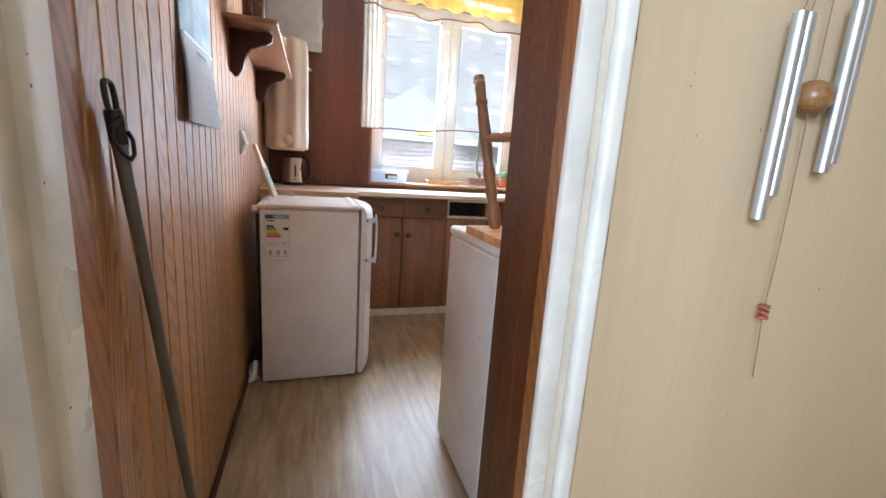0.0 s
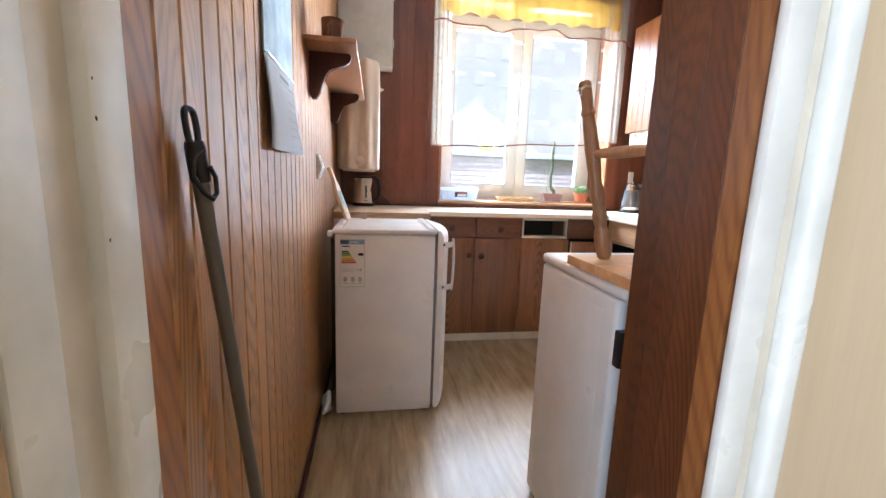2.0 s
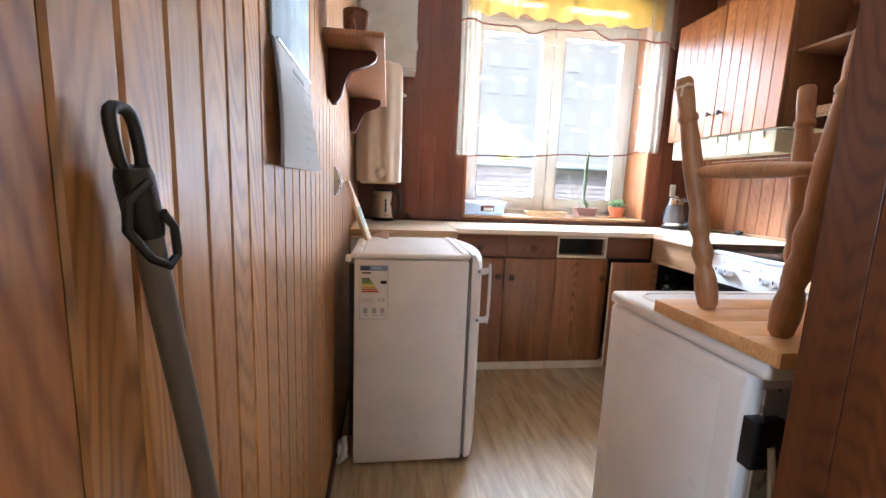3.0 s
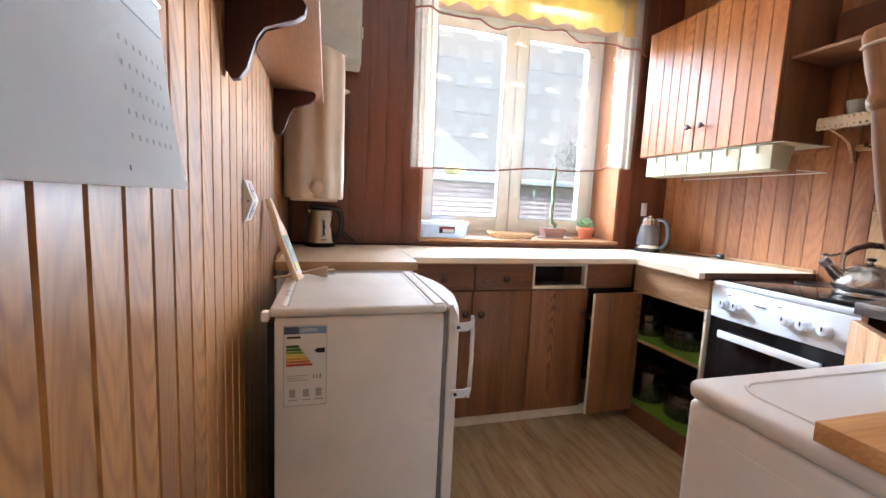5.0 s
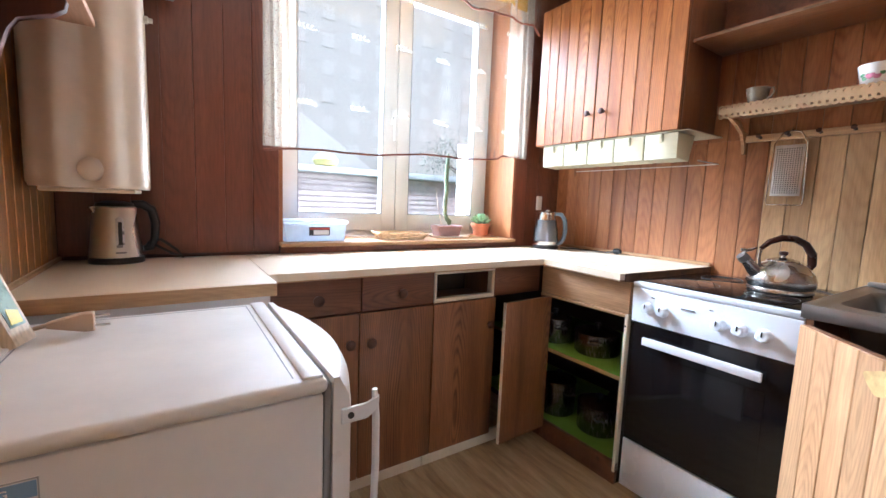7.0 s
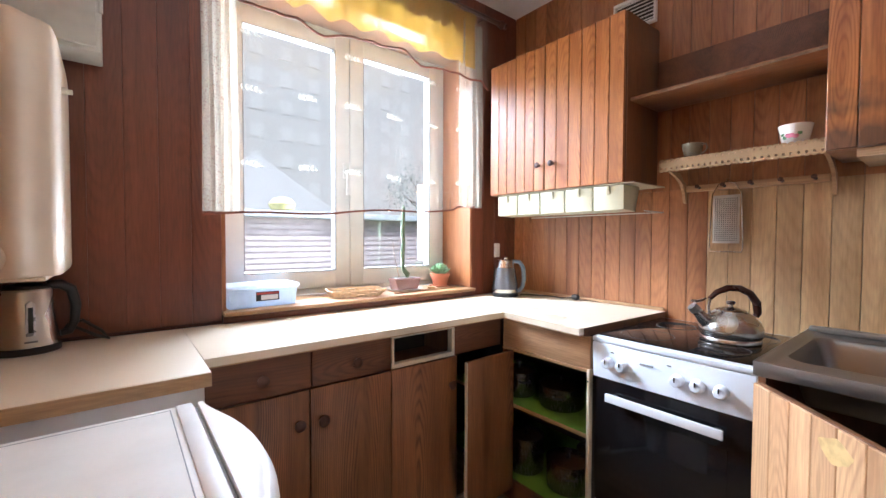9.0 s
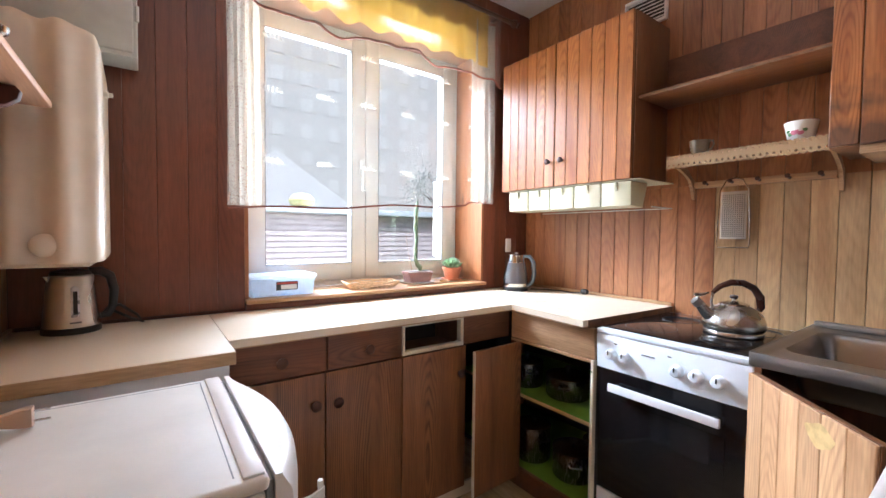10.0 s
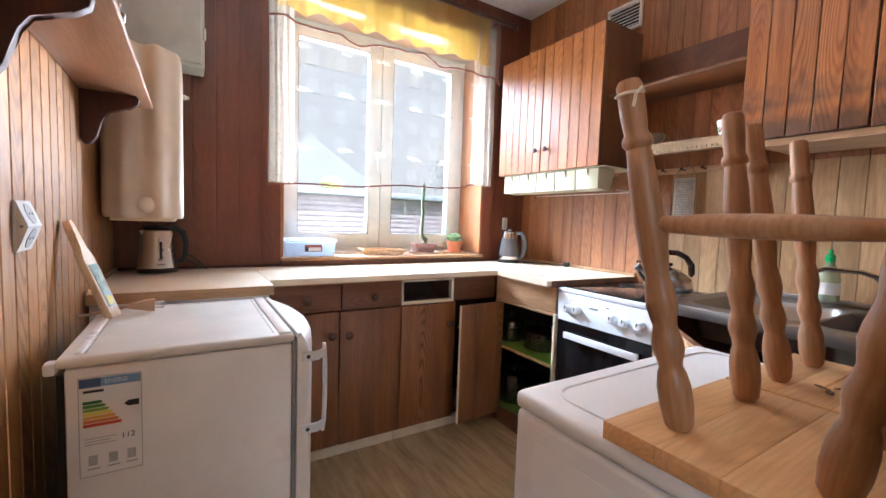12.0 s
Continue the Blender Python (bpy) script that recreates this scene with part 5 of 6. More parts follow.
part("lid", lathe(bmesh.new(), [(0.051, 0.2), (0.048, 0.21), (0.02, 0.217), (0.014, 0.226), (0, 0.227)], n=24), STEEL, k2)
part("handle", tube(bmesh.new(), [(0.04, 0, 0.204), (0.08, 0, 0.202), (0.102, 0, 0.17), (0.108, 0, 0.105), (0.1, 0, 0.06), (0.082, 0, 0.035), (0.066, 0, 0.03)], [0.010, 0.012, 0.013, 0.013, 0.012, 0.011, 0.009], 12), paint("blue_grey_handle", (0.14, 0.18, 0.23), 0.3, 0.05), k2)
ext = thing("cord_plug", (1.985, 5.55, 0.8682), "black plug and cord lying on the worktop", "plug")
part("plug_body", lathe(bmesh.new(), [(0.0, -0.02), (0.014, -0.018), (0.017, 0.0), (0.012, 0.018), (0, 0.02)], (0, 0, 0.0165), 14, Matrix.Rotation(radians(90), 4, "X")), BLACK, ext)
part("cord", tube(bmesh.new(), [(0, 0.018, 0.012), (-0.01, 0.08, 0.004), (0.0, 0.16, 0.004), (-0.04, 0.25, 0.004), (-0.1, 0.31, 0.004)], 0.0035, 8), BLACK, ext)
so2 = thing("wall_socket", (1.86, 6.036, 1.13), "white wall socket behind the glass kettle", "socket")
part("plate", B(-0.02, 0.02, -0.014, 0.0, -0.04, 0.045, bevel=0.004), SOCKETWHITE, so2)

# ---- heater, meter box, left shelf ----
ht = thing("water_heater", (-0.222, 5.62, 1.11), "cream enamelled water heater with fluted front and round knob", "water heater")
bm = bmesh.new()
NX = 36
prof = []
for i in range(NX + 1):
    u = -1 + 2 * i / NX
    x = 0.125 * u
    y = 0.045 * abs(u) ** 5 + 0.02 * math.cos(u * math.pi * 2.4) * (1 - u * u)
    prof.append((x, y))
zs = [(0.0, 0.97), (0.012, 1.0), (0.1, 1.0), (0.35, 1.0), (0.54, 1.0), (0.585, 0.99), (0.615, 0.965), (0.634, 0.92), (0.645, 0.85), (0.65, 0.74)]
rows = []
for z, k in zs:
    row = [bm.verts.new((x * k, y + (1 - k) * 0.3, z)) for x, y in prof]
    row += [bm.verts.new((0.128 * k, 0.12, z)), bm.verts.new((0.122 * k, 0.41, z)), bm.verts.new((-0.122 * k, 0.41, z)), bm.verts.new((-0.128 * k, 0.12, z))]
    rows.append(row)
L = len(rows[0])
for a, b in zip(rows, rows[1:]):
    for i in range(L):
        bm.faces.new((a[i], a[(i + 1) % L], b[(i + 1) % L], b[i]))
bm.faces.new(list(reversed(rows[0])))
bm.faces.new(rows[-1])
part("casing", bm, HEATERCREAM, ht)
part("knob", lathe(bmesh.new(), [(0.03, 0), (0.03, 0.012), (0.026, 0.022), (0.018, 0.03), (0.008, 0.034), (0, 0.034)], (0.012, 0.012, 0.048), 24, Matrix.Rotation(radians(90), 4, "X")), HEATERCREAM, ht, "round cream control knob")
part("lower_collar", B(-0.1, 0.1, 0.03, 0.3, -0.012, 0.0, bevel=0.004), HEATERCREAM, ht)
part("side_valve", lathe(bmesh.new(), [(0.0, 0), (0.011, 0), (0.011, 0.018), (0.007, 0.02), (0.007, 0.03), (0, 0.03)], (0.12, 0.13, 0.49), 12, Matrix.Rotation(radians(90), 4, "Y")), CREAMPAINT, ht)
mb = thing("meter_box", (XL + 0.002, 5.9, 1.774), "grey-white metal meter box with a hinged cover under the ceiling", "meter box")
part("casing", B(0.0, 0.345, 0.0, 0.138, 0.0, 0.52, bevel=0.006), METERWHITE, mb)
part("cover", B(0.012, 0.334, -0.016, -0.001, 0.012, 0.508, bevel=0.006), METERWHITE, mb)
for z in (0.12, 0.4):
    part("hinge", lathe(bmesh.new(), [(0.006, 0), (0.006, 0.05)], (0.345, -0.004, z), 10), METERWHITE, mb)
sh = thing("bracket_shelf", (XL, 4.55, 1.505), "brown wall shelf on two dark curved wooden brackets", "shelf")
part("board", B(0.001, 0.174, 0.0, 1.05, 0.0, 0.018, bevel=0.004), SHELFWOOD, sh)
arc = [(0.001, -0.002), (0.142, -0.002), (0.15, -0.012), (0.146, -0.03), (0.125, -0.046), (0.095, -0.052), (0.07, -0.062), (0.055, -0.085), (0.048, -0.115), (0.04, -0.145), (0.026, -0.165), (0.012, -0.168), (0.001, -0.15)]
for y in (0.115, 0.862):
    part("bracket", slab(bmesh.new(), arc, 1, y, y + 0.024, 0.003), DARKWOOD, sh, "dark stained curved bracket")
mug = make_cup("mug", (-0.275, 4.66, 1.5232), [(0, 0), (0.034, 0), (0.038, 0.01), (0.04, 0.085), (0.037, 0.085), (0.034, 0.012), (0, 0.01)], BROWNGLAZE, "brown glazed mug on the shelf", "mug")
for i, (y, hgt) in enumerate(((4.78, 0.05), (4.86, 0.042), (4.95, 0.055), (5.25, 0.04))):
    g = thing("egg_cup", (-0.215, y, 1.5232), "small silvery metal cup on the shelf", "cup", "cups on the shelf")
    part("cup", lathe(bmesh.new(), [(0, 0), (0.018, 0), (0.016, 0.006), (0.006, 0.014), (0.007, hgt * 0.45), (0.02, hgt * 0.7), (0.022, hgt), (0.02, hgt), (0.005, hgt * 0.5), (0, hgt * 0.48)], n=18), STEEL, g)

# double socket on the left wall
so = thing("double_socket", (XL, 4.872, 1.1), "white double wall socket with two angled outlets", "socket")
part("plate", B(0.0, 0.006, -0.044, 0.044, -0.05, 0.05, bevel=0.002), SOCKETWHITE, so)
for s in (-1, 1):
    o = part("outlet", slab(bmesh.new(), [(0.006, 0.0), (0.023, 0.0), (0.006, s * 0.048)], 1, -0.043, 0.043, 0.001), SOCKETWHITE, so, "sloping outlet face")
    part("recess", lathe(bmesh.new(), [(0.021, 0.0), (0.021, 0.0012), (0.0195, 0.0014), (0.0, 0.0004)], (0.0147, 0.0, s * 0.0241), 22, Matrix.Rotation(radians(90 - s * 19.5), 4, "Y")), LABELGREY, o, "grey round socket recess")
    for q in (-0.0095, 0.0095):
        part("pin_hole", lathe(bmesh.new(), [(0.0024, 0.0014), (0.0024, 0.0022)], (0.0147, q, s * 0.0241), 8, Matrix.Rotation(radians(90 - s * 19.5), 4, "Y")), BLACK, o)
part("side_screw", lathe(bmesh.new(), [(0.003, 0), (0.003, 0.0012)], (0.013, -0.0432, 0.0), 10, Matrix.Rotation(radians(90), 4, "X")), GREYSEAL, so)

# calendar: photo sheet above, month sheet curling away from the wall below
cal = thing("wall_calendar", (XL, 4.012, 1.118), "white wall calendar with a curled lower sheet and a photo above", "calendar")
CALW = 0.303


def cal_x(u, z):
    """Stand-off from the wall at u across and z up from the lower edge."""
    v = max(0.0, 1 - z / 0.24)
    return 0.0065 + 0.019 * v ** 1.3 + 0.006 * math.sin(math.pi * min(1.0, z / 0.24)) * (1 - u) + (0.012 * u - 0.004) * v ** 3


def cal_sheet(u0, u1, z0, z1, lift, nu=10, nz=14):
    bm = bmesh.new()
    g = [[bm.verts.new((cal_x(u0 + (u1 - u0) * i / nu, z0 + (z1 - z0) * j / nz) + lift, CALW * (u0 + (u1 - u0) * i / nu), z0 + (z1 - z0) * j / nz)) for i in range(nu + 1)] for j in range(nz + 1)]
    for a, b in zip(g, g[1:]):
        for i in range(nu):
            bm.faces.new((a[i], a[i + 1], b[i + 1], b[i]))
    bmesh.ops.solidify(bm, geom=bm.faces[:], thickness=0.0006)
    return bm


sheet = part("sheet", cal_sheet(0, 1, 0.0, 0.2, 0.0), PAPER, cal, "white printed month sheet")
part("under_sheet", cal_sheet(0.004, 0.985, 0.006, 0.2, -0.0035), PAPER, cal)
part("under_sheet", cal_sheet(0.0, 0.97, 0.003, 0.2, -0.006), PAPER, cal)
part("photo", B(0.003, 0.0072, 0.0, CALW, 0.2025, 0.47, bevel=0.0008), PHOTO, cal, "blue-grey photograph")
part("binding", tube(bmesh.new(), [(cal_x(0, 0.2) + 0.002, 0.004, 0.2), (cal_x(1, 0.2) + 0.002, CALW - 0.004, 0.2)], 0.0022, 6), WHITEMETAL, cal)
for r in range(5):
    for c in range(7):
        u, z = 0.60 + c * 0.05, 0.127 - r * 0.021
        part("date", cal_sheet(u, u + 0.014, z, z + 0.005, 0.0008, 1, 1), PALEPRINT, sheet)
part("date_marker", cal_sheet(0.56, 0.57, 0.014, 0.019, 0.0008, 1, 1), PRINT, sheet)
part("month_title", cal_sheet(0.36, 0.72, 0.172, 0.182, 0.0008, 3, 1), LABELGREY, sheet)
part("title_rule", cal_sheet(0.34, 0.98, 0.164, 0.166, 0.0008, 3, 1), LABELGREY, sheet)
part("hanger", tube(bmesh.new(), [(0.006, 0.15, 0.47), (0.004, 0.1625, 0.5), (0.006, 0.175, 0.47)], 0.0015, 6), STEEL, cal)

# broom leaning on the wall
br = thing("broom", (-0.318, 3.835, 0.0), "grey-handled broom leaning against the wall, black hanger grip with strap", "broom")
dirv = (Vector((-0.343, 3.604, 1.118)) - Vector((-0.318, 3.835, 0.06)))
P0 = Vector((0, 0, 0.06))


def along(t, off=(0, 0, 0)):
    return P0 + dirv * t + Vector(off)


part("pole", tube(bmesh.new(), [along(t) for t in (0.0, 0.3, 0.6, 0.945)], 0.0102, 16), BROOMGREY, br)
grip = part("grip", tube(bmesh.new(), [along(t) for t in (0.938, 0.942, 0.978, 0.984)], [0.0112, 0.0122, 0.0122, 0.0105], 16), BLACK, br)
u = dirv.normalized()
side = Vector((0.25, 1, 0)).normalized()
pts = []
for k in range(20):
    a = 2 * math.pi * k / 20
    ex = 0.6
    pts.append(along(1.0) + u * (0.021 * math.copysign(abs(math.sin(a)) ** ex, math.sin(a))) + side * (0.0095 * math.copysign(abs(math.cos(a)) ** ex, math.cos(a))))
part("hanging_loop", tube(bmesh.new(), pts, 0.0042, 12, True), BLACK, grip)
f1 = Vector((0.0135, 0, 0))
pts = [along(0.975) + side * -0.006 + f1, along(0.962) + side * -0.02 + f1 * 0.6, along(0.944) + side * -0.024 + f1 * 0.5, along(0.924) + side * -0.016 + f1 * 0.9, along(0.917) + side * -0.004 + f1, along(0.924) + side * 0.006 + f1, along(0.944) + side * 0.006 + f1 * 1.1, along(0.955) + side * -0.002 + f1 * 1.1]
part("strap", tube(bmesh.new(), [(a * (1 - f) + b * f) for a, b in zip(pts, pts[1:]) for f in (0.0, 0.5)] + [pts[-1]], 0.0032, 10), BLACK, grip, "black wrist strap")
part("head", B(-0.03, 0.05, -0.13, 0.13, 0.035, 0.065, bevel=0.006), BROOMGREY, br)
bm = bmesh.new()
rng = random.Random(2)
for i in range(120):
    x, y = rng.uniform(-0.022, 0.042), rng.uniform(-0.12, 0.12)
    tube(bm, [(x, y, 0.036), (x * 1.2, y * 1.04, 0.002)], 0.0016, 4)
part("bristles", bm, BLACK, br)


# ---- curtain ----
def drape(x0, x1, z_of, y_of, nx, nz):
    bm = bmesh.new()
    g = []
    for i in range(nx + 1):
        u = i / nx
        x = x0 + (x1 - x0) * u
        zb, zt = z_of(u)
        g.append([bm.verts.new((x + 0.004 * math.sin(40 * u + 3 * j / nz), y_of(u, j / nz), zb + (zt - zb) * j / nz)) for j in range(nz + 1)])
    for i in range(nx):
        for j in range(nz):
            bm.faces.new((g[i][j], g[i + 1][j], g[i + 1][j + 1], g[i][j + 1]))
    return bm, g


def fold(u, v, amp, ph):
    a = amp * (0.35 + 0.65 * (1 - v))
    return a * (math.sin(2 * math.pi * 9 * u + ph + 0.9 * math.sin(5 * u)) * 0.6 + math.sin(2 * math.pi * 17 * u + 2 * ph) * 0.25 + math.sin(2 * math.pi * 3.3 * u) * 0.5)


YC = 5.985
curt = thing("curtain", (0, 0, 0), "white sheer short curtain with brown piping and yellow valance", "curtain")
curt.location = (0.0, YC, 2.46)


def hem(u):
    return -1.168 + 0.08 * u + 0.006 * math.sin(15 * u) + (0.014 if u > 0.86 else 0.0) * math.sin(9 * u), -0.05


bm, g = drape(0.265, 1.665, hem, lambda u, v: fold(u, v, 0.013, 0.4), 120, 14)
pip = [tuple(col[0].co) for col in g]
part("sheer", bm, SHEER, curt, "white sheer voile")
part("piping", tube(bmesh.new(), [(p[0], p[1] - 0.006, p[2]) for p in pip[::2]], 0.005, 6), PIPING, curt, "brown piped hem")
for zr in (-0.955, -0.66, -0.44):
    for k in range(6):
        u = 0.12 + 0.155 * k
        bm = bmesh.new()
        for i in range(9):
            cx, s = 0.265 + 1.4 * u + (i // 2 - 2) * 0.017, (1 if i % 2 else -1)
            tip = (cx + 0.011, fold(u, 0.3, 0.013, 0.4) - 0.006, zr + s * 0.012 + 0.006 * math.sin(9 * cx))
            mid = (cx + 0.005, tip[1], zr + s * 0.006 + 0.006 * math.sin(9 * cx))
            tube(bm, [(cx, tip[1], zr + 0.006 * math.sin(9 * cx)), mid, tip], [0.001, 0.0042, 0.001], 5)
        part("embroidery", bm, SHEERTHICK, curt, "small white embroidered leaves")
for a, b in ((0.262, 0.385), (1.5, 1.67)):
    bm, g = drape(a, b, lambda u: (-1.155 if a < 1 else -1.082, -0.05), lambda u, v: -0.012 + 0.012 * math.sin(22 * u + 4 * v * u), 26, 10)
    part("gathered_edge", bm, SHEERTHICK, curt)


def val_hem(u):
    return -0.372 + 0.016 * math.sin(2 * math.pi * 2.2 * u + 0.6) + 0.010 * math.sin(2 * math.pi * 5.5 * u) - (0.05 * max(0, (u - 0.86) / 0.14)), -0.01


bm, g = drape(0.25, 1.69, val_hem, lambda u, v: -0.05 + fold(u, v, 0.016, 2.1), 110, 8)
pip = [tuple(col[0].co) for col in g]
part("sheer_valance", bm, VALANCEVOILE, curt)
part("piping", tube(bmesh.new(), [(p[0], p[1] - 0.006, p[2]) for p in pip[::2]], 0.005, 6), PIPING, curt, "brown piped valance hem")
bm, g = drape(0.3, 1.62, lambda u: (-0.295 + 0.012 * math.sin(2 * math.pi * 8 * u), -0.005), lambda u, v: -0.025 + fold(u, v, 0.018, 1.0), 90, 8)
part("yellow_band", bm, YELLOW, curt, "yellow cloth band")
rod = thing("curtain_rod", (0, YC - 0.015, 2.475), "dark wooden curtain rod with turned ends", "curtain rod")
part("rod", tube(bmesh.new(), [(0.12, 0, 0), (1.8, 0, 0)], 0.013, 12), DARKKNOB, rod)
for x, s in ((0.12, -1), (1.8, 1)):
    part("finial", lathe(bmesh.new(), [(0.012, 0), (0.02, 0.01), (0.024, 0.03), (0.012, 0.045), (0.018, 0.06), (0, 0.075)], (x, 0, 0), 14, Matrix.Rotation(radians(90 * s), 4, "Y")), DARKKNOB, rod)
    part("bracket", tube(bmesh.new(), [(x - s * 0.1, 0, 0), (x - s * 0.1, 0.068, 0.0)], 0.008, 8), DARKKNOB, rod)

# ---- things on the sill ----
bx = thing("storage_box", (0.36, 6.045, 0.9152), "translucent blue-white plastic box with lid and a picture label", "storage box", rz=3)
bm = bmesh.new()
slab(bm, [(0.008, 0.0), (0.272, 0.0), (0.282, 0.078), (-0.002, 0.078)], 1, 0.006, 0.165, 0.006)
part("tub", bm, BOXPLASTIC, bx)
part("lid", B(-0.008, 0.288, -0.003, 0.172, 0.0785, 0.094, bevel=0.006), BOXPLASTIC, bx)
lb = part("label", B(0.105, 0.2, 0.0045, 0.0056, 0.026, 0.064), BLACK, bx, "dark printed label")
part("label_picture", B(0.125, 0.195, 0.0035, 0.0044, 0.03, 0.05, bevel=0.0003, seg=1), CHINA, lb)
part("label_band", B(0.108, 0.198, 0.0035, 0.0044, 0.053, 0.061), paint("label_red", (0.4, 0.05, 0.04), 0.5), lb)
tr = thing("wicker_tray", (0.955, 6.13, 0.9152), "shallow woven wicker tray on the sill", "tray", rz=-6)
bm = bmesh.new()
for k in range(5):
    z, gx, gy = 0.003 + k * 0.007, 0.115 + k * 0.006, 0.055 + k * 0.006
    pts = []
    for i in range(44):
        a = 2 * math.pi * i / 44
        ex = 0.28
        cx, cy = math.cos(a), math.sin(a)
        pts.append((gx * math.copysign(abs(cx) ** ex, cx), gy * math.copysign(abs(cy) ** ex, cy), z + 0.0022 * (1 if (i + k) % 2 else -1)))
    tube(bm, pts, 0.0042, 6, True)
part("woven_rim", bm, WICKER, tr)
bm = bmesh.new()
for i in range(26):
    x = -0.11 + i * 0.0088
    tube(bm, [(x, -0.055, 0.003), (x, 0.0, 0.004 if i % 2 else 0.002), (x, 0.055, 0.003)], 0.0035, 5)
part("woven_base", bm, WICKER, tr)

cp = thing("cactus_pot", (1.275, 6.175, 0.9152), "tall thin cactus in a mauve-brown pot on a saucer", "potted cactus")
part("saucer", lathe(bmesh.new(), [(0, 0), (0.09, 0), (0.105, 0.012), (0.1, 0.012), (0.086, 0.006), (0, 0.006)], n=28), CHINA, cp)
bm = bmesh.new()
slab(bm, [(-0.068, 0.0065), (0.068, 0.0065), (0.082, 0.062), (0.084, 0.068), (-0.084, 0.068), (-0.082, 0.062)], 1, -0.04, 0.04, 0.008)
part("pot", bm, MAUVEPOT, cp)
part("soil", B(-0.074, 0.074, -0.032, 0.032, 0.066, 0.0695, bevel=0.001), SOIL, cp)
part("cactus", tube(bmesh.new(), [(0.02, 0, 0.068), (0.018, 0, 0.09), (0.0, 0, 0.105), (-0.012, 0.0, 0.13), (-0.014, 0, 0.2), (-0.008, 0, 0.26), (-0.012, 0.002, 0.33), (-0.01, 0, 0.4), (-0.006, 0, 0.46), (-0.006, 0, 0.475)], [0.008, 0.016, 0.014, 0.0105, 0.012, 0.0105, 0.0125, 0.012, 0.009, 0.003], 8), CACTUS, cp)
part("stake", tube(bmesh.new(), [(-0.03, 0.005, 0.06), (-0.062, 0.01, 0.2), (-0.07, 0.012, 0.27)], 0.002, 6), CABLEBEIGE, cp)
sp = thing("succulent_pot", (1.545, 6.2, 0.9152), "green succulent rosette in a terracotta pot", "potted plant")
part("saucer", lathe(bmesh.new(), [(0, 0), (0.06, 0), (0.068, 0.012), (0.063, 0.012), (0.056, 0.005), (0, 0.005)], n=24), TERRACOTTA, sp)
part("pot", lathe(bmesh.new(), [(0, 0.0055), (0.042, 0.0055), (0.055, 0.062), (0.06, 0.062), (0.062, 0.08), (0.055, 0.08), (0.05, 0.066), (0, 0.064)], n=28), TERRACOTTA, sp)
part("soil", lathe(bmesh.new(), [(0.0505, 0.064), (0.05, 0.071), (0, 0.073)], n=20), SOIL, sp)
rng = random.Random(8)
for k in range(34):
    ring = k / 34
    a, el, ln = k * 2.399, radians(18 + 62 * ring + rng.uniform(-8, 8)), 0.062 - 0.022 * ring
    d = Vector((math.cos(a) * math.cos(el), math.sin(a) * math.cos(el), math.sin(el)))
    b0 = Vector((d.x * 0.012, d.y * 0.012, 0.072 + 0.02 * ring))
    part("leaf", tube(bmesh.new(), [b0, b0 + d * ln * 0.4 + Vector((0, 0, 0.002)), b0 + d * ln * 0.8 + Vector((0, 0, 0.006)), b0 + d * ln + Vector((0, 0, 0.011))], [0.005, 0.0085, 0.006, 0.001], 6), SUCCULENT, sp)
lone("sill_stick", tube(bmesh.new(), [(1.14, 6.06, 0.919), (1.40, 6.075, 0.919), (1.58, 6.085, 0.919)], 0.004, 6), WORKEDGE, "thin wooden stick lying on the sill", "stick")
lone("tea_dish", lathe(bmesh.new(), [(0, 0), (0.02, 0), (0.026, 0.012), (0.024, 0.012), (0.018, 0.004), (0, 0.004)], (1.43, 6.13, 0.9152), 20), PALEBOARD, "little wooden dish on the sill", "dish")

# ---- wind chime in the hall ----
ch = thing("wind_chime", (0.863, 3.455, 1.02), "aluminium tube wind chime with a wooden ball on pale wall", "wind chime")
for x, y, z0, z1, r in ((-0.089, -0.004, -0.03, 0.345, 0.0125), (-0.056, 0.004, 0.018, 0.35, 0.0125), (0.062, -0.004, 0.07, 0.395, 0.0125), (0.094, 0.004, 0.09, 0.4, 0.0125)):
    tb = part("tube", tube(bmesh.new(), [(x, y, z0), (x, y, z1)], r, 16), ALU, ch, "polished aluminium tube")
    part("cord", tube(bmesh.new(), [(x, y, z1 - 0.01), (x * 0.5, y * 0.5, z1 + 0.12), (0, 0, 0.75)], 0.001, 5), STRING, tb)
part("ball", lathe(bmesh.new(), [(0.0, -0.032)] + [(0.035 * math.sin(math.pi * k / 10), -0.032 * math.cos(math.pi * k / 10)) for k in range(1, 10)] + [(0, 0.032)], (0.0, 0.004, 0.21), 20), BALLWOOD, ch, "turned wooden ball")
part("cord", tube(bmesh.new(), [(0, 0.004, 0.75), (0.0, 0.004, 0.21), (0.005, 0.004, -0.1), (0.0, 0.004, -0.23), (0.014, 0.004, -0.385)], 0.0012, 5), STRING, ch)
for z in (-0.012, 0.0, 0.012):
    part("bead", lathe(bmesh.new(), [(0.002, -0.006), (0.011, -0.003), (0.011, 0.003), (0.002, 0.006)], (0.0, 0.004, z - 0.23), 12), REDBEAD, ch)
part("top_disc", lathe(bmesh.new(), [(0, 0), (0.06, 0), (0.06, 0.01), (0, 0.01)], (0, 0, 0.745), 20), BALLWOOD, ch)
part("hook", tube(bmesh.new(), [(0, 0, 0.755), (0, 0, 0.85), (0, 0.044, 0.86)], 0.002, 6), STEEL, ch)

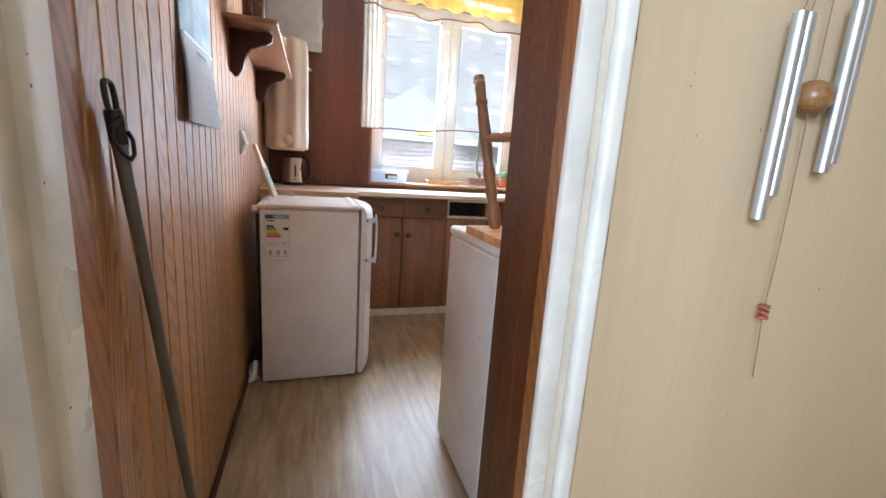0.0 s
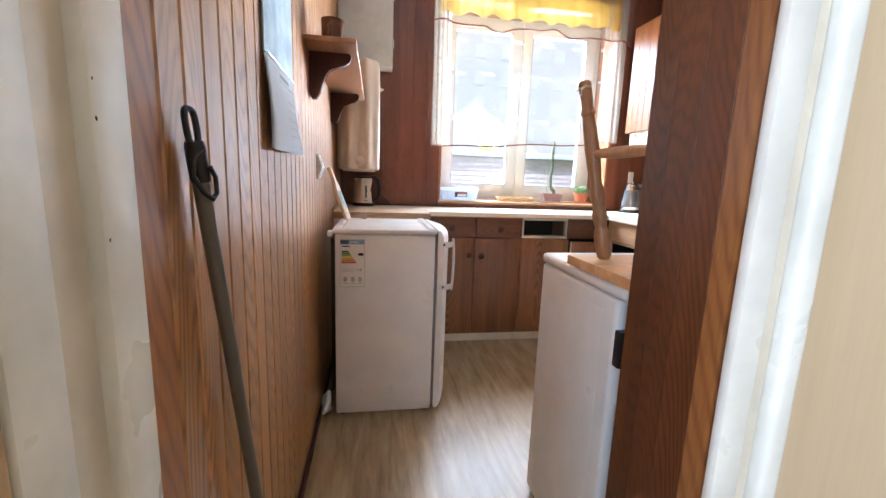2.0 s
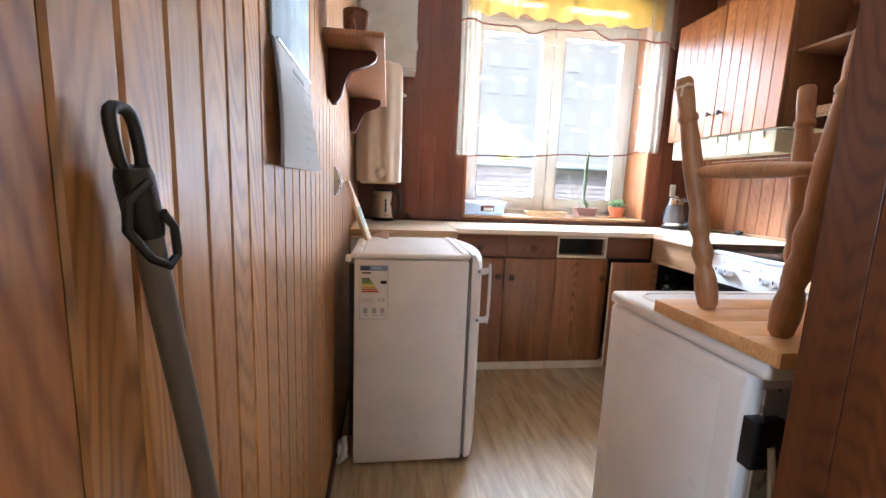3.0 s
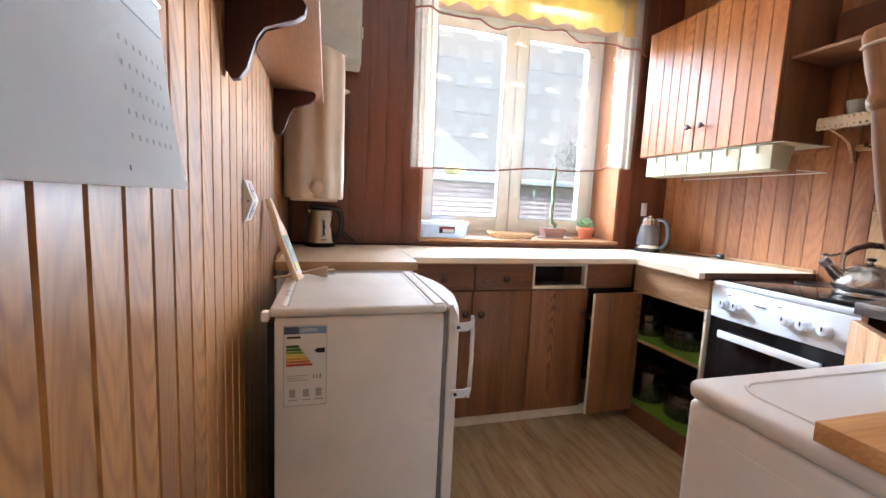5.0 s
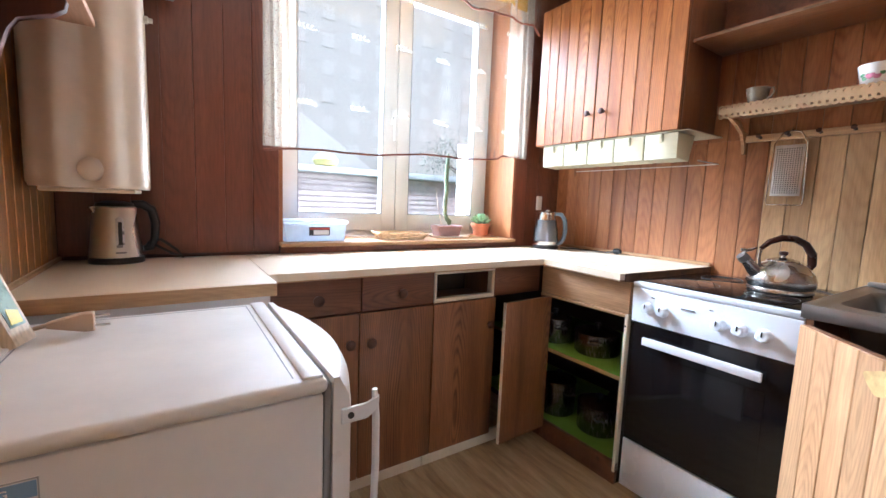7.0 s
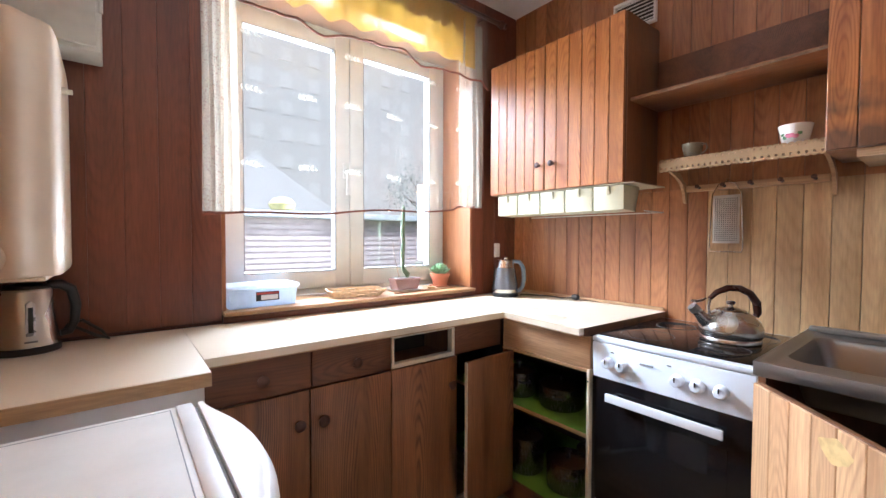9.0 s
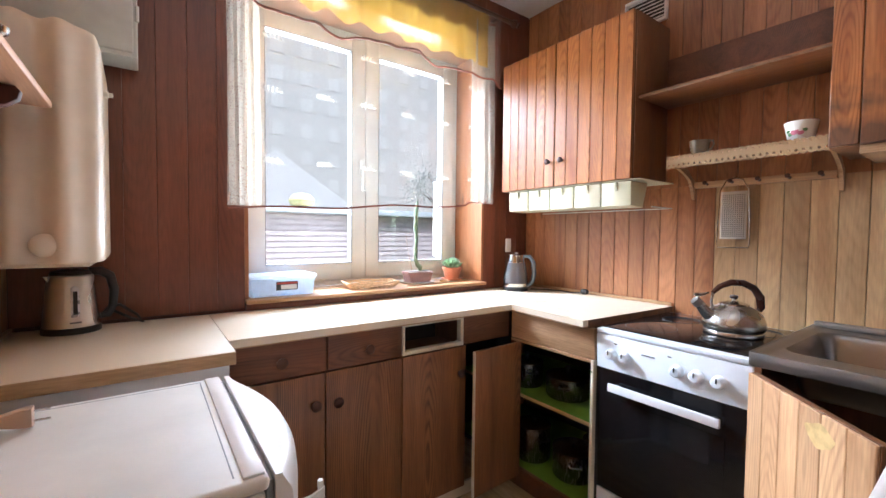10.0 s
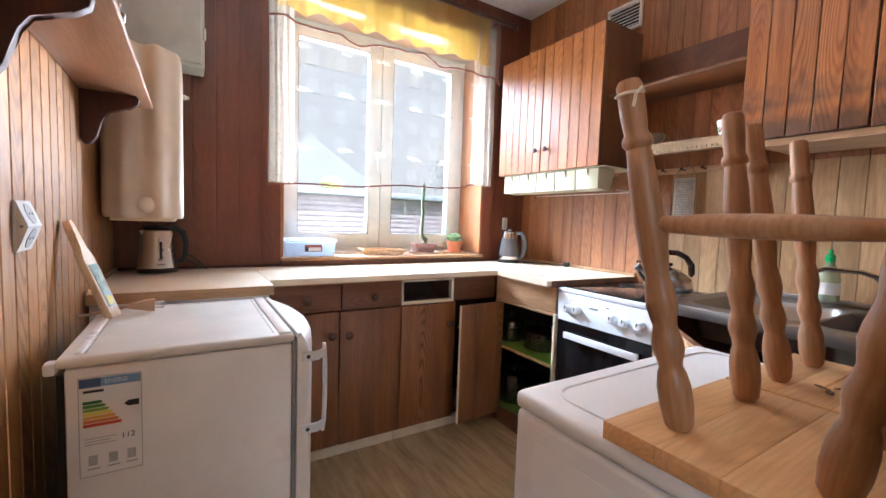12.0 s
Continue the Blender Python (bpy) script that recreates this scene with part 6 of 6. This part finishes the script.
# ---- outside ----
setting("ground", B(-60, 80, 6.6, 160, -1.3, -1.1), GRASS, "ground outside the window")
bld = thing("apartment_building", (2.0, 52.0, -1.1), "pale multi-storey block with rows of white windows", "building")
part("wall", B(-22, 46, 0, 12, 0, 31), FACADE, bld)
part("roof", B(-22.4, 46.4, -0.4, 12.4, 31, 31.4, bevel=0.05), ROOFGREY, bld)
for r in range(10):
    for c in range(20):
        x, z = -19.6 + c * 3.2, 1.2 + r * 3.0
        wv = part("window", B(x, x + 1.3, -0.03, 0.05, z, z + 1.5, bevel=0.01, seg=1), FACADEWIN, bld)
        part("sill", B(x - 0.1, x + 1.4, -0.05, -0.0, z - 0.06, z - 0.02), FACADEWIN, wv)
hs = thing("small_house", (3.4, 17.5, -1.1), "low pale house with a pitched roof across the yard", "house")
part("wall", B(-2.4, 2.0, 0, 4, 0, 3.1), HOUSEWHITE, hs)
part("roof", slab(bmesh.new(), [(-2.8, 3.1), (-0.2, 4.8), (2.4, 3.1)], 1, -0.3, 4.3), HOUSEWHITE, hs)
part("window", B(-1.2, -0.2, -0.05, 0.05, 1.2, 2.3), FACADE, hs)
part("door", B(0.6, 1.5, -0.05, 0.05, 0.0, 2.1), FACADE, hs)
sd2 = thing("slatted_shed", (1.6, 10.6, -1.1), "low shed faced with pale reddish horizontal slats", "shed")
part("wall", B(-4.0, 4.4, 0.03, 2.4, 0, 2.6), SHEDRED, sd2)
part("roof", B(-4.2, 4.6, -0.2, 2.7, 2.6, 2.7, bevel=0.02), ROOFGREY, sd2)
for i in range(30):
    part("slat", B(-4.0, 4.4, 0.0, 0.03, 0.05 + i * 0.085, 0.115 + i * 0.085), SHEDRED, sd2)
bm = bmesh.new()
lathe(bm, [(0, 0), (0.16, 0.02), (0.2, 0.1), (0.13, 0.19), (0, 0.22)], (1.95, 10.6, 1.601), 14)
lone("yellow_cover", bm, YELLOWTHING, "yellow cloth bundle lying on the shed roof", "cover")


def make_tree(at, h, seed):
    rng = random.Random(seed)
    t = thing("tree", at, "leafy garden tree seen through the window", "tree")
    bm = bmesh.new()
    tube(bm, [(0, 0, 0), (0.05, 0.02, h * 0.25), (-0.04, 0, h * 0.5), (0.02, 0, h * 0.85)], [0.2, 0.16, 0.11, 0.03], 9)
    tips = []
    for k in range(11):
        a, z0 = k * 2.4, h * rng.uniform(0.3, 0.75)
        ln = h * rng.uniform(0.18, 0.32)
        e = Vector((math.cos(a) * ln, math.sin(a) * ln, z0 + ln * rng.uniform(0.5, 0.9)))
        tube(bm, [(0, 0, z0), (e.x * 0.5, e.y * 0.5, z0 + (e.z - z0) * 0.4), tuple(e)], [0.07, 0.05, 0.015], 6)
        tips.append(e)
    part("trunk", bm, BARK, t)
    vs, fs = [], []
    for k in range(2600):
        c = rng.choice(tips) + Vector((rng.gauss(0, h * 0.09), rng.gauss(0, h * 0.09), rng.gauss(0, h * 0.08)))
        s = rng.uniform(0.06, 0.13)
        q = Euler((rng.uniform(0, 6.3), rng.uniform(0, 6.3), rng.uniform(0, 6.3))).to_matrix()
        i = len(vs)
        for u, v in ((-s, 0), (0, -s * 0.5), (s, 0), (0, s * 0.5)):
            vs.append(c + q @ Vector((u, v, 0)))
        fs.append((i, i + 1, i + 2, i + 3))
    me = bpy.data.meshes.new("crown")
    me.from_pydata(vs, [], fs)
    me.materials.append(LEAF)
    cr = new("crown", me)
    cr.parent = t


make_tree((23.0, 36.0, -1.1), 9.0, 3)
make_tree((-1.0, 44.0, -1.1), 8.0, 5)


# ---- cladding boards, piece by piece ----
def board_mesh(w, h, c=0.0016, t=0.014, gap=0.0014):
    w -= gap
    prof = [(-w / 2, 0), (-w / 2, -(t - c)), (-w / 2 + c, -t), (w / 2 - c, -t), (w / 2, -(t - c)), (w / 2, 0)]
    return slab(bmesh.new(), prof, 2, 0.0, h)


def clad(wall, start, end, width, z0, z1, place, rz, mat_of, c=0.0016, gap=0.0016):
    """Boards side by side along one axis; place(s) gives the foot of the board centred at s."""
    n = round(abs(end - start) / width)
    w = abs(end - start) / n
    made = {}
    for i in range(n):
        s = min(start, end) + (i + 0.5) * w
        mat = mat_of(s)
        if mat.name not in made:
            made[mat.name] = mesh_of(board_mesh(w, z1 - z0, c, 0.014, gap), "board", mat, False)
        ob = new("board", made[mat.name])
        x, y = place(s)
        ob.parent = wall
        ob.matrix_basis = pose(x, y, z0, 0, 0, rz)


clad(wall_left, 3.5, 6.04, 0.0665, 0, ZC, lambda s: (XL - 0.014, s), 90, lambda s: EDGEPINE if s < 3.56 else PINE, 0.003, 0.0026)
clad(wall_window, XL, 0.335, 0.0995, 0, ZC, lambda s: (s, YW + 0.014), 0, lambda s: REDWOOD, 0.0012, 0.0004)
clad(wall_window, 1.66, XR, 0.0925, 0, ZC, lambda s: (s, YW + 0.014), 0, lambda s: REDWOOD, 0.0012, 0.0004)
clad(wall_window, 0.335, 1.66, 0.1, 2.3, ZC, lambda s: (s, YW + 0.014), 0, lambda s: REDWOOD)
# boards before y 4.93 are pale up to 1.43 and brown above
clad(wall_right, 3.7385, 6.04, 0.0795, 0, 1.43, lambda s: (XR + 0.014, s), -90, lambda s: PALEBOARD if s < 4.93 else BROWNBOARD)
clad(wall_right, 3.7385, 6.04, 0.0795, 1.4305, ZC, lambda s: (XR + 0.014, s), -90, lambda s: BROWNBOARD)
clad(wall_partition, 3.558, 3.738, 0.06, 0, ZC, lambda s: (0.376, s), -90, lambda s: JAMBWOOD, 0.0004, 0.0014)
clad(wall_partition, 3.502, 3.558, 0.056, 0, ZC, lambda s: (0.376, s), -90, lambda s: EDGEPINE, 0.0008, 0.0012)
